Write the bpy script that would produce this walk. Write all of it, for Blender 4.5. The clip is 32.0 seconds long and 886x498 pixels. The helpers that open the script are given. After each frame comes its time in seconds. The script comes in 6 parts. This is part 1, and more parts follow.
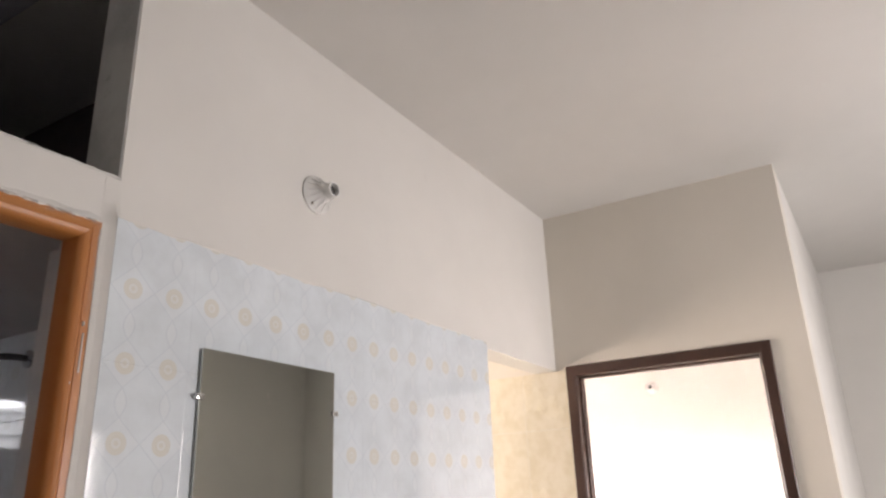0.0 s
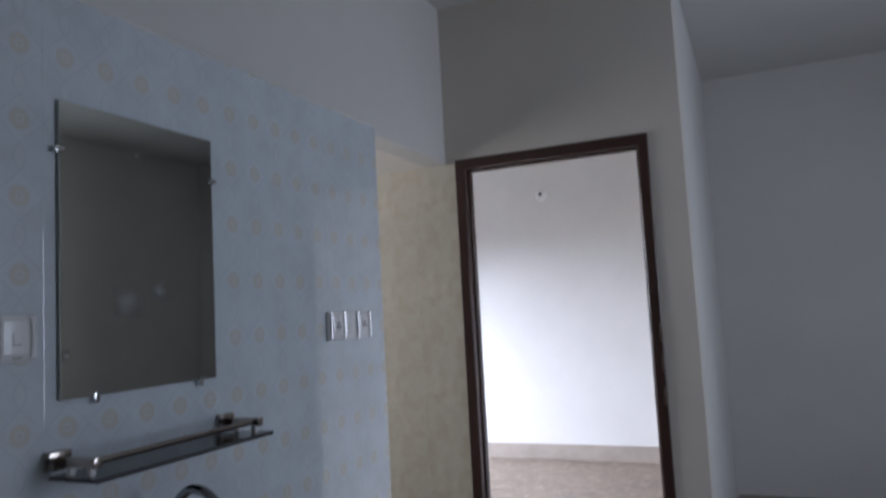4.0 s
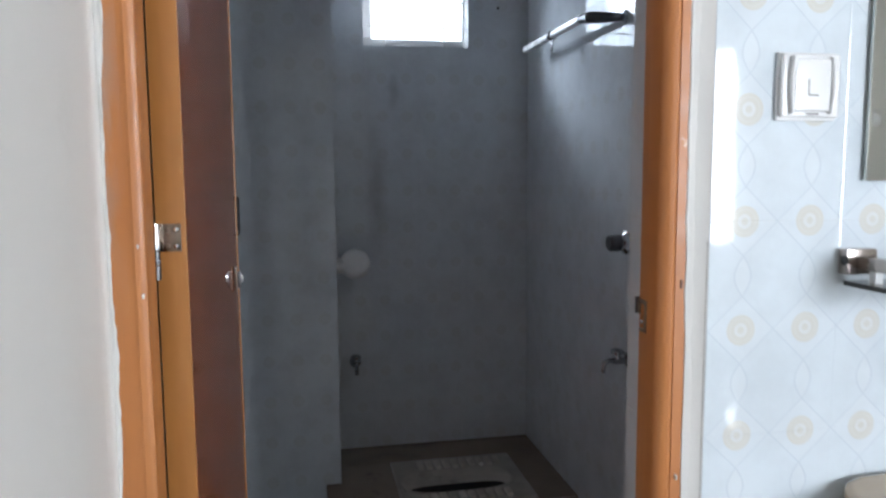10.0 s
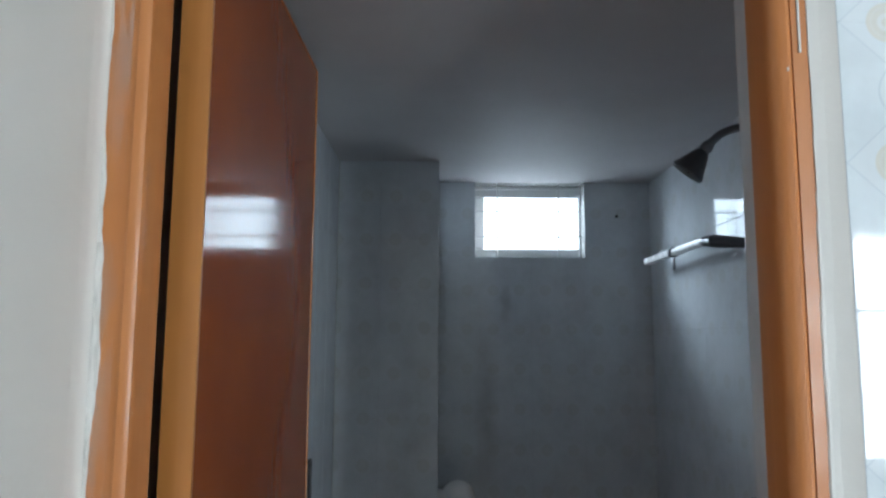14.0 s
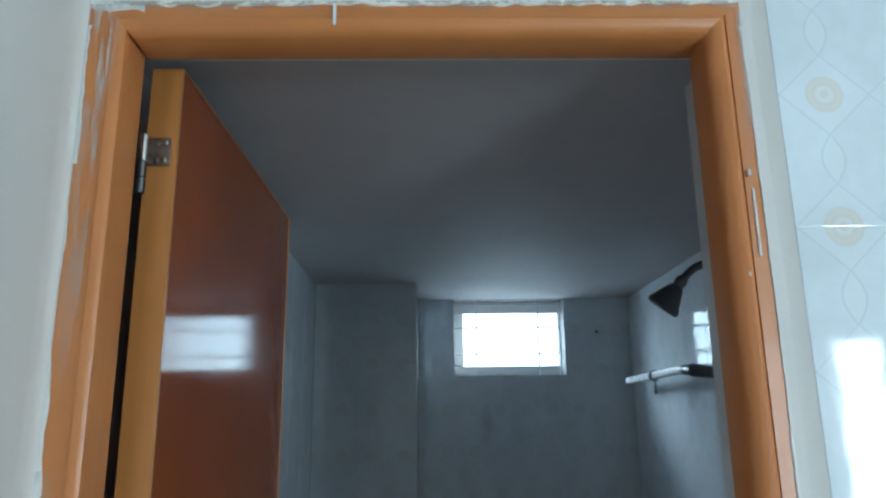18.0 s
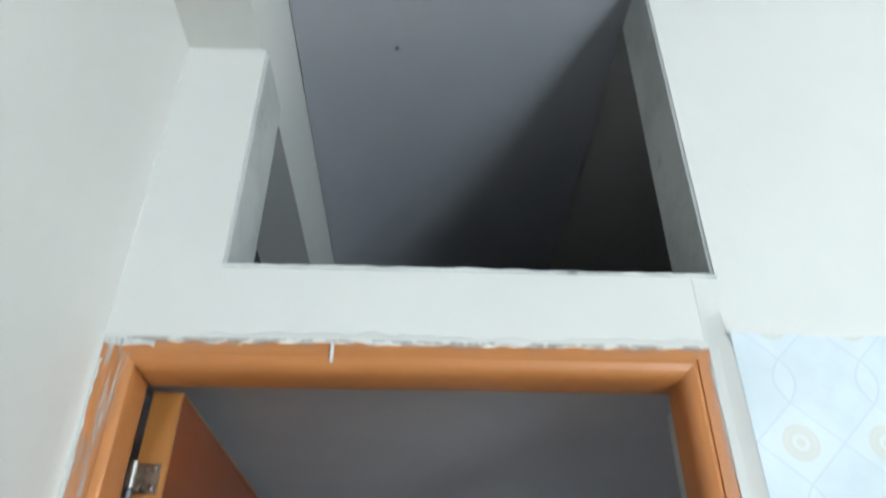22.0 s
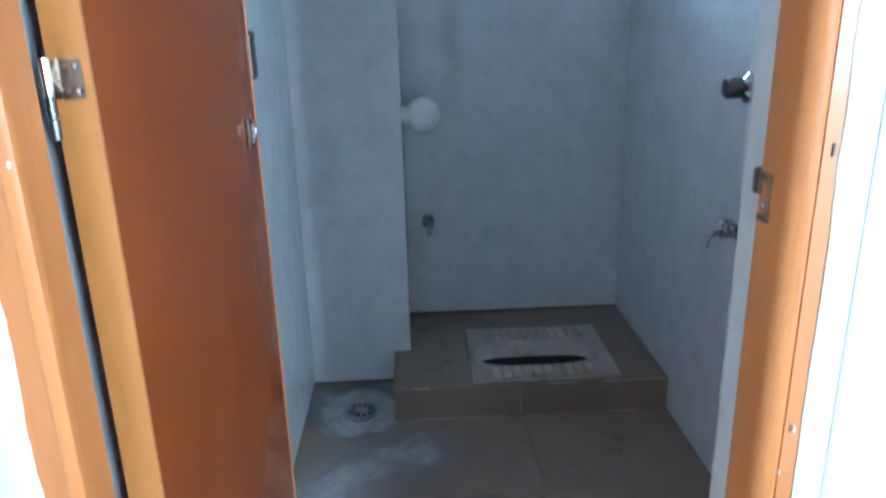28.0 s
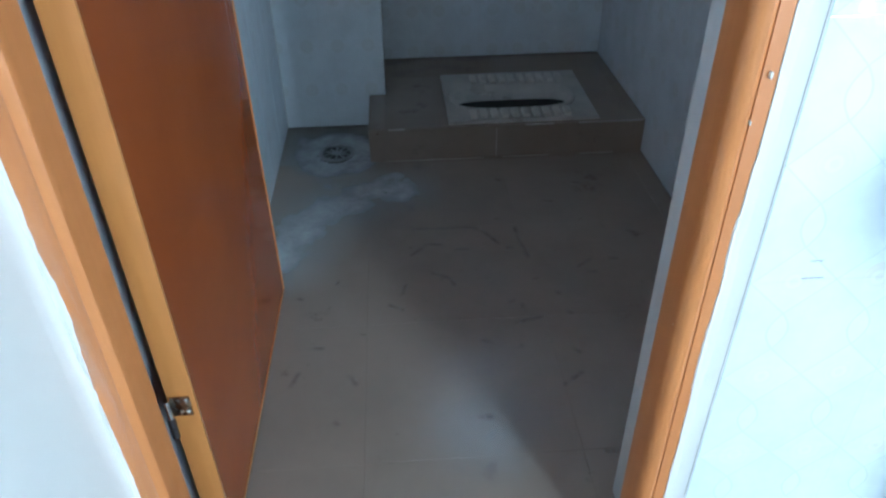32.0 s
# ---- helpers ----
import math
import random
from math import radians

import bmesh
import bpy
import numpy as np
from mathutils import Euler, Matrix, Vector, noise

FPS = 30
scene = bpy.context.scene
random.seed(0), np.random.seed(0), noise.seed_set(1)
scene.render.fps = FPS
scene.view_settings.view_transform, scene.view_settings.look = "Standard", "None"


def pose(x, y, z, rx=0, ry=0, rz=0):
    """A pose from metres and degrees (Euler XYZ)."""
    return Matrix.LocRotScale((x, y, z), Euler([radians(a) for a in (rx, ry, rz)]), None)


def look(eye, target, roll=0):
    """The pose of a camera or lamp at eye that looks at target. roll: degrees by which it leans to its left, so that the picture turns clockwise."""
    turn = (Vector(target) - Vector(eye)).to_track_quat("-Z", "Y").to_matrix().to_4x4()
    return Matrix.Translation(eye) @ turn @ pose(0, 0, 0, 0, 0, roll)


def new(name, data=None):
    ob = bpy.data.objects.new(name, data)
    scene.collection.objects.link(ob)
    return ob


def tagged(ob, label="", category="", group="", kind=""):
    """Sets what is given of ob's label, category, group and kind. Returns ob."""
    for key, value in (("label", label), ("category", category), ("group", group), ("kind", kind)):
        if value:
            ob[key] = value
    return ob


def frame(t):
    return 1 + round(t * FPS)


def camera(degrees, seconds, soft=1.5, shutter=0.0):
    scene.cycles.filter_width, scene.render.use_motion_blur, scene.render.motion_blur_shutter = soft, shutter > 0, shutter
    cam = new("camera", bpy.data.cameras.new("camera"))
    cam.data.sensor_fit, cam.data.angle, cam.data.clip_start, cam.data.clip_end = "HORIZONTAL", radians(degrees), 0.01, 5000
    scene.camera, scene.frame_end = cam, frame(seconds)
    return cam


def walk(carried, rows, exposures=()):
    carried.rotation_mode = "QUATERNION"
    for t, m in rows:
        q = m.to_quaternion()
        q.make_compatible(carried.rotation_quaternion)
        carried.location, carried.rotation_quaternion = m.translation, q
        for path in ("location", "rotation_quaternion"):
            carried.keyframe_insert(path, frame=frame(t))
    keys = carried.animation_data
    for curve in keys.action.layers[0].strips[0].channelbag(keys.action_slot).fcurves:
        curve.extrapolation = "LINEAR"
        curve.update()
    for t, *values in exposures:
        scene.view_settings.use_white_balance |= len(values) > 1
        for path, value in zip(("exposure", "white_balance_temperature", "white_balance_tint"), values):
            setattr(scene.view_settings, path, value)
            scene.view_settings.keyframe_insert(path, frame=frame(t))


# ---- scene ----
from functools import lru_cache

# ---- camera and walk ----
PATH = [
    (0, -0.834, -1.253, 1.509, -59.15, 19.50, -2.23),
    (0.5, -0.832, -1.265, 1.510, -60.80, 19.16, -2.04),
    (1, -0.830, -1.286, 1.508, -63.59, 18.78, -1.96),
    (1.5, -0.816, -1.297, 1.502, -66.89, 18.49, -2.22),
    (2, -0.811, -1.314, 1.497, -69.03, 17.85, -2.45),
    (2.5, -0.806, -1.339, 1.484, -70.47, 16.03, -2.16),
    (4.5, -0.785, -1.267, 1.332, -64.11, -0.68, -1.76),
    (5, -0.797, -1.253, 1.296, -61.72, -5.28, 1.13),
    (5.5, -0.786, -1.237, 1.249, -59.55, -7.02, 0.26),
    (6, -0.758, -1.212, 1.211, -51.02, -8.82, 1.20),
    (6.5, -0.707, -1.201, 1.191, -43.32, -11.07, 2.01),
    (7, -0.684, -1.162, 1.215, -35.98, -12.25, 1.74),
    (7.5, -0.662, -1.156, 1.209, -25.21, -11.61, 1.16),
    (8, -0.659, -1.142, 1.200, -17.28, -12.72, 0.11),
    (8.5, -0.650, -1.112, 1.197, -12.36, -13.34, -0.14),
    (9, -0.627, -1.048, 1.201, -14.09, -11.62, 0.52),
    (9.5, -0.597, -0.963, 1.224, -13.34, -7.99, 0.34),
    (10, -0.568, -0.888, 1.251, -11.03, -6.00, -0.39),
    (10.5, -0.514, -0.822, 1.265, -8.21, -4.06, 1.12),
    (11, -0.461, -0.779, 1.281, -4.13, -4.49, 1.71),
    (11.5, -0.445, -0.734, 1.296, -2.32, -4.17, 0.71),
    (12, -0.431, -0.727, 1.337, -0.37, -0.83, -0.87),
    (12.5, -0.426, -0.726, 1.373, 0.06, 1.88, 0.02),
    (13, -0.421, -0.731, 1.412, 0.74, 4.06, 0.28),
    (13.5, -0.428, -0.725, 1.440, 0.50, 5.66, 0.25),
    (14, -0.442, -0.727, 1.457, -0.01, 6.97, 0.30),
    (14.5, -0.438, -0.724, 1.483, -1.33, 8.93, 1.21),
    (15, -0.456, -0.717, 1.499, -2.35, 11.26, 0.06),
    (15.5, -0.419, -0.724, 1.550, -1.78, 12.87, -1.17),
    (17.5, -0.417, -0.729, 1.600, -1.58, 15.67, -0.54),
    (18, -0.417, -0.729, 1.590, -1.29, 13.69, -0.78),
    (18.5, -0.412, -0.725, 1.575, -3.45, 16.69, 0.76),
    (19, -0.419, -0.761, 1.610, -1.62, 24.05, 1.56),
    (19.5, -0.420, -0.778, 1.636, -2.05, 27.40, 0.95),
    (20, -0.416, -0.791, 1.663, -2.58, 30.91, -0.09),
    (20.5, -0.416, -0.801, 1.686, -4.16, 32.89, -1.78),
    (21, -0.421, -0.814, 1.695, -3.83, 36.18, -1.30),
    (21.5, -0.419, -0.816, 1.688, -2.44, 37.38, -0.71),
    (22, -0.411, -0.796, 1.670, -1.78, 33.49, 0.30),
    (22.5, -0.416, -0.776, 1.661, -2.38, 28.12, 1.10),
    (23, -0.408, -0.764, 1.642, -1.04, 25.29, 0.35),
    (23.5, -0.411, -0.741, 1.610, -0.31, 21.06, -0.28),
    (24, -0.415, -0.720, 1.583, -0.30, 17.00, -0.93),
    (24.5, -0.407, -0.696, 1.545, -0.22, 12.34, -0.37),
    (26.5, -0.425, -0.618, 1.369, -1.35, -2.26, -1.58),
    (27, -0.427, -0.608, 1.323, -0.28, -7.25, -2.12),
    (27.5, -0.428, -0.602, 1.273, -0.72, -12.94, -2.23),
    (28, -0.428, -0.599, 1.215, -2.35, -17.86, -1.46),
    (28.5, -0.428, -0.603, 1.174, -2.19, -21.62, -1.17),
    (29, -0.409, -0.616, 1.134, -1.79, -25.44, -1.42),
    (29.5, -0.423, -0.606, 1.131, -2.23, -29.30, -1.90),
    (30, -0.414, -0.607, 1.123, -3.01, -31.18, -1.00),
    (30.5, -0.424, -0.608, 1.103, -3.80, -32.37, -1.03),
    (31, -0.419, -0.614, 1.104, -3.57, -33.52, -0.98),
    (31.5, -0.413, -0.620, 1.102, -3.69, -33.83, -0.79),
    (32, -0.418, -0.625, 1.083, -3.76, -35.20, -0.76),
]
cam = camera(63.67, 32.0, soft=2.3, shutter=0.5)
EXPOSURES = [
    (0, -0.46, 7150, 20), (1, -0.47, 6850, 19), (2, -0.5, 6550, 16), (2.5, -0.8, 6500, 13), (4.5, -2.50, 5400, 15), (6, -2.45, 5550, 13), (6.8, -1.37, 5900, 14), (7.5, -0.52, 5950, 13), (8, -0.14, 6000, 10),
    (9, 0.12, 6000, 10), (10, 0.38, 6000, 10), (11, 0.36, 6000, 10), (12, 0.68, 5900, 9), (12.6, 0.46, 5900, 7), (13, 0.20, 5950, 4), (15, 0.1, 5600, 3), (18, -0.05, 5300, -5), (19, 0.1, 5550, -7), (20, 0.33, 5800, 0), (22, 0.5, 5800, 0), (23, 0.55, 5700, 3), (24, 0.15, 5500, 0), (26.5, 0.40, 5450, 3), (27, 0.7, 5150, 1), (28, 1.62, 4830, -3), (30, 1.60, 4800, -5), (31, 1.34, 4780, -4), (32, 1.18, 4820, -4),
]
walk(cam, [(t, pose(x, y, z, 90 + pitch, 0, yaw) @ pose(0, 0, 0, 0, 0, lean)) for t, x, y, z, yaw, pitch, lean in PATH], EXPOSURES)

# ---- plan, in metres ----
XL, XR, YS = -0.798, 4.25, -3.40         # hall: west wall, far east wall, south wall
XW, YW = -1.95, -0.92                    # wider part of the hall behind: its west wall, end of the near west wall
XD, YC = 2.28, -1.048                    # wall of the dark door, its outer corner
CEIL = 2.822
WT = 0.13                                # wall thickness
BX0, BX1, BY0, BY1, BCEIL = -0.803, 0.367, 0.13, 2.026, 2.057   # bathroom
D = 0.003                                # wall tile over its bed
STEP, TILE_Y = -0.0165, -0.018            # plaster and tile faces of the basin wall
TX0, TX1 = -0.024, 1.530                 # basin wall ends
R2X, R2Y = 5.55, 2.60                    # room behind the dark door
TW, TH = 0.200, 0.300                    # wall tile
HALL_WIN = (1.93, 2.195, 0.79, 2.03)
HALL_WIN_2 = (1.18, 1.72, 0.79, 2.03)
BATH_WIN = (-0.318, 0.110, 1.762, 2.057)
KIT_WIN = (0.95, 2.00, 1.05, 2.00)
R2_WIN = (3.00, 4.70, 0.85, 2.00)

# ---- light ----
world = bpy.data.worlds.new("sky")
scene.world = world
world.use_nodes = True
wn = world.node_tree.nodes
sky = wn.new("ShaderNodeTexSky")
sky.sky_type, sky.sun_disc = "NISHITA", False
sky.sun_elevation, sky.sun_rotation = radians(52), radians(95)
world.node_tree.links.new(sky.outputs[0], wn["Background"].inputs[0])
wn["Background"].inputs[1].default_value = 0.10
sun = new("sun", bpy.data.lights.new("sun", "SUN"))
sun.data.energy, sun.data.angle, sun.data.color = 2.0, radians(0.6), (1.0, 0.95, 0.88)
sun.matrix_world = look((math.sin(radians(95)) * 20, math.cos(radians(95)) * 20, 25), (0, 0, 0))


def sky_lamp(name, win, y, aim, watts, colour):
    """The sky's light through a window: an area lamp just outside its opening."""
    x0, x1, z0, z1 = win
    lamp = new(name, bpy.data.lights.new(name, "AREA"))
    lamp.data.shape, lamp.data.size, lamp.data.size_y = "RECTANGLE", (x1 - x0) * 0.98, (z1 - z0) * 0.98
    lamp.data.energy, lamp.data.color = watts, colour
    c = ((x0 + x1) / 2, y, (z0 + z1) / 2)
    lamp.matrix_world = look(c, (c[0], c[1] + aim, c[2]))
    return lamp


sky_lamp("hall_window_light", HALL_WIN_2, YS - 0.022, 1, 69, (0.93, 0.97, 1.0))
sky_lamp("hall_side_window_light", HALL_WIN, YS - 0.022, 1, 35, (0.93, 0.97, 1.0))
sky_lamp("bath_window_light", (-0.62, 0.42, 1.72, 2.30), BY1 + 0.32, -1, 9.8, (0.84, 0.92, 1.0))
high = sky_lamp("bath_sky_light", (-0.35, 0.10, 1.75, 2.05), BY1 + 0.60, -1, 17.0, (0.84, 0.92, 1.0))
high.matrix_world = look((-0.50, BY1 + 0.62, 2.20), (-0.02, BY1, 1.90))
sky_lamp("kitchen_window_light", KIT_WIN, BY1 + 0.34, -1, 165, (1.0, 0.93, 0.82))
room_light = sky_lamp("room_window_light", R2_WIN, R2Y + 0.34, -1, 4300, (0.93, 0.95, 1.0))
room_light.matrix_world = look((3.75, R2Y + 0.80, 2.40), (4.10, 1.0, 0.75))


# ---- mesh helpers ----
def box(bm, x0, x1, y0, y1, z0, z1, bevel=0.0, seg=2):
    b = bmesh.new() if bevel else bm
    v = [b.verts.new((x, y, z)) for z in (z0, z1) for x, y in ((x0, y0), (x1, y0), (x1, y1), (x0, y1))]
    for f in ((3, 2, 1, 0), (4, 5, 6, 7), (0, 1, 5, 4), (1, 2, 6, 5), (2, 3, 7, 6), (3, 0, 4, 7)):
        b.faces.new([v[i] for i in f])
    if bevel:
        bmesh.ops.bevel(b, geom=b.edges[:], offset=bevel, segments=seg, affect="EDGES", profile=0.6)
        join(bm, b)
    return bm


def join(bm, other, m=None):
    if m is not None:
        bmesh.ops.transform(other, matrix=m, verts=other.verts)
    me = bpy.data.meshes.new("tmp")
    other.to_mesh(me)
    other.free()
    bm.from_mesh(me)
    bpy.data.meshes.remove(me)


def cyl(bm, a, b, r0, r1=None, seg=20, cap=True):
    """A cone or cylinder from a to b."""
    a, b = Vector(a), Vector(b)
    r1 = r0 if r1 is None else r1
    o = bmesh.new()
    bmesh.ops.create_cone(o, cap_ends=cap, segments=seg, radius1=r0, radius2=r1, depth=(b - a).length)
    q = (b - a).to_track_quat("Z", "Y").to_matrix().to_4x4()
    join(bm, o, Matrix.Translation((a + b) / 2) @ q)
    return bm


def lathe(bm, profile, m, seg=32):
    """Turns (radius, height) pairs about z and sets the result at m."""
    o = bmesh.new()
    rings = []
    for r, h in profile:
        if r < 1e-5:
            rings.append([o.verts.new((0, 0, h))])
        else:
            rings.append([o.verts.new((r * math.cos(2 * math.pi * i / seg), r * math.sin(2 * math.pi * i / seg), h)) for i in range(seg)])
    for p, q in zip(rings, rings[1:]):
        for i in range(seg):
            j = (i + 1) % seg
            if len(p) == 1 and len(q) > 1:
                o.faces.new((p[0], q[i], q[j]))
            elif len(q) == 1 and len(p) > 1:
                o.faces.new((p[i], p[j], q[0]))
            elif len(p) > 1:
                o.faces.new((p[i], p[j], q[j], q[i]))
    bmesh.ops.recalc_face_normals(o, faces=o.faces)
    join(bm, o, m)
    return bm


def tube(bm, pts, r, seg=12, steps=6):
    """A round bar along a smooth line through pts."""
    pts = [Vector(p) for p in pts]
    line = []
    for i in range(len(pts) - 1):
        p0, p1, p2, p3 = pts[max(i - 1, 0)], pts[i], pts[i + 1], pts[min(i + 2, len(pts) - 1)]
        for k in range(steps):
            t = k / steps
            line.append(0.5 * ((2 * p1) + (p2 - p0) * t + (2 * p0 - 5 * p1 + 4 * p2 - p3) * t * t + (3 * p1 - p0 - 3 * p2 + p3) * t ** 3))
    line.append(pts[-1])
    rings, up = [], Vector((0.13, 0.21, 0.97))
    for i, p in enumerate(line):
        d = (line[min(i + 1, len(line) - 1)] - line[max(i - 1, 0)]).normalized()
        s = d.cross(up)
        if s.length < 0.05:
            s = d.cross(Vector((1, 0, 0)))
        s.normalize()
        u = s.cross(d)
        up = u
        rings.append([bm.verts.new(p + r * (math.cos(2 * math.pi * k / seg) * s + math.sin(2 * math.pi * k / seg) * u)) for k in range(seg)])
    for p, q in zip(rings, rings[1:]):
        for k in range(seg):
            j = (k + 1) % seg
            bm.faces.new((p[k], p[j], q[j], q[k]))
    bm.faces.new(rings[0][::-1])
    bm.faces.new(rings[-1])
    bmesh.ops.recalc_face_normals(bm, faces=bm.faces)
    return bm


def mesh_object(name, bm, material, smooth=False):
    me = bpy.data.meshes.new(name)
    bm.to_mesh(me)
    bm.free()
    me.materials.append(material)
    if smooth:
        for p in me.polygons:
            p.use_smooth = True
        me.set_sharp_from_angle(angle=radians(38))
    return new(name, me)


def thing(name, base, label, category, group="", kind=""):
    ob = new(name)
    ob.location = base
    ob.empty_display_size = 0.1
    return tagged(ob, label, category, group, kind)


def part(name, bm, material, parent, label="", smooth=True, kind=""):
    ob = mesh_object(name, bm, material, smooth)
    ob.parent = parent
    ob.matrix_parent_inverse = Matrix.Translation(-parent.location)
    return tagged(ob, label, kind=kind)


def move(ob, dx, dy, dz):
    """Shifts a finished thing with its parts."""
    ob.location += Vector((dx, dy, dz))


def structure(name, bm, material, label, category, smooth=False):
    return tagged(mesh_object(name, bm, material, smooth), label, category, kind="structure")


# ---- materials ----
class Nodes:
    def __init__(self, name):
        self.mat = bpy.data.materials.new(name)
        self.mat.use_nodes = True
        self.t = self.mat.node_tree
        self.bsdf = self.t.nodes["Principled BSDF"]
        self.coord = self.t.nodes.new("ShaderNodeTexCoord").outputs["Object"]

    def in_place(self):
        """From here on patterns run on from piece to piece."""
        add = self.t.nodes.new("ShaderNodeVectorMath")
        self.t.links.new(self.coord, add.inputs[0])
        self.t.links.new(self.t.nodes.new("ShaderNodeObjectInfo").outputs["Location"], add.inputs[1])
        self.coord = add.outputs[0]

    def put(self, socket, value):
        if isinstance(value, (int, float)):
            socket.default_value = value
        elif isinstance(value, tuple):
            socket.default_value = (*value, 1.0) if len(value) == 3 and socket.type == "RGBA" else value
        else:
            self.t.links.new(value, socket)

    def m(self, op, a, b=0.0, c=0.0):
        n = self.t.nodes.new("ShaderNodeMath")
        n.operation = op
        for s, v in zip(n.inputs, (a, b, c)):
            self.put(s, v)
        return n.outputs[0]

    def noise(self, scale, detail=4.0, rough=0.6, stretch=None, offset=(0, 0, 0)):
        n = self.t.nodes.new("ShaderNodeTexNoise")
        n.inputs["Scale"].default_value, n.inputs["Detail"].default_value, n.inputs["Roughness"].default_value = scale, detail, rough
        mp = self.t.nodes.new("ShaderNodeMapping")
        mp.inputs["Scale"].default_value = stretch or (1, 1, 1)
        mp.inputs["Location"].default_value = offset
        self.t.links.new(self.coord, mp.inputs[0])
        self.t.links.new(mp.outputs[0], n.inputs["Vector"])
        return n.outputs[0]

    def smooth(self, x, lo, hi, a=0.0, b=1.0):
        n = self.t.nodes.new("ShaderNodeMapRange")
        n.interpolation_type = "SMOOTHSTEP"
        for i, v in enumerate((x, lo, hi, a, b)):
            self.put(n.inputs[i], v)
        return n.outputs[0]

    def mix(self, f, a, b):
        n = self.t.nodes.new("ShaderNodeMix")
        n.data_type = "RGBA"
        self.put(n.inputs[0], f)
        self.put(n.inputs[6], a)
        self.put(n.inputs[7], b)
        return n.outputs[2]

    def random(self):
        return self.t.nodes.new("ShaderNodeObjectInfo").outputs["Random"]

    def bump(self, height, strength, distance=0.002):
        n = self.t.nodes.new("ShaderNodeBump")
        n.inputs["Strength"].default_value, n.inputs["Distance"].default_value = strength, distance
        self.t.links.new(height, n.inputs["Height"])
        self.t.links.new(n.outputs[0], self.bsdf.inputs["Normal"])

    def done(self, colour, rough, metal=0.0, **more):
        self.put(self.bsdf.inputs["Base Color"], colour)
        self.put(self.bsdf.inputs["Roughness"], rough)
        self.bsdf.inputs["Metallic"].default_value = metal
        for k, v in more.items():
            self.bsdf.inputs[k.replace("_", " ")].default_value = v
        return self.mat


def painted(name, a, b, rough=0.6, big=1.3, fine=90.0, bump=0.12, spots=None):
    """Paint or plaster: a slow drift of tone, fine grain, and faint marks."""
    n = Nodes(name)
    f = n.smooth(n.noise(big, 5), 0.35, 0.68)
    col = n.mix(f, a, b)
    if spots:
        col = n.mix(n.m("MULTIPLY", n.smooth(n.noise(7.0, 6, 0.7), 0.62, 0.74), spots[1]), col, spots[0])
    g = n.noise(fine, 3)
    n.bump(n.m("ADD", g, n.m("MULTIPLY", n.noise(9.0, 3), 1.5)), bump, 0.003)
    return n.done(col, n.smooth(n.noise(5.0), 0.3, 0.7, rough - 0.07, rough + 0.08))


def wood(name, dark, light, rough, coat=0.0, grain=1.0, axis=2, chips=None):
    n = Nodes(name)
    stretch = [38.0, 38.0, 38.0]
    stretch[axis] = 1.6
    g = n.noise(1.0, 5, 0.65, tuple(stretch))
    big = n.noise(3.0, 3)
    col = n.mix(n.m("MULTIPLY", n.smooth(g, 0.3, 0.7), grain), light, dark)
    col = n.mix(n.m("MULTIPLY", n.smooth(big, 0.35, 0.7), 0.35), col, dark)
    if chips:
        col = n.mix(n.smooth(n.noise(26.0, 5, 0.7), chips[1], chips[1] + 0.05), col, chips[0])
    n.bump(g, 0.10 * grain, 0.0015)
    return n.done(col, n.smooth(n.noise(14.0), 0.3, 0.7, rough - 0.05, rough + 0.08), Coat_Weight=coat, Coat_Roughness=0.08)


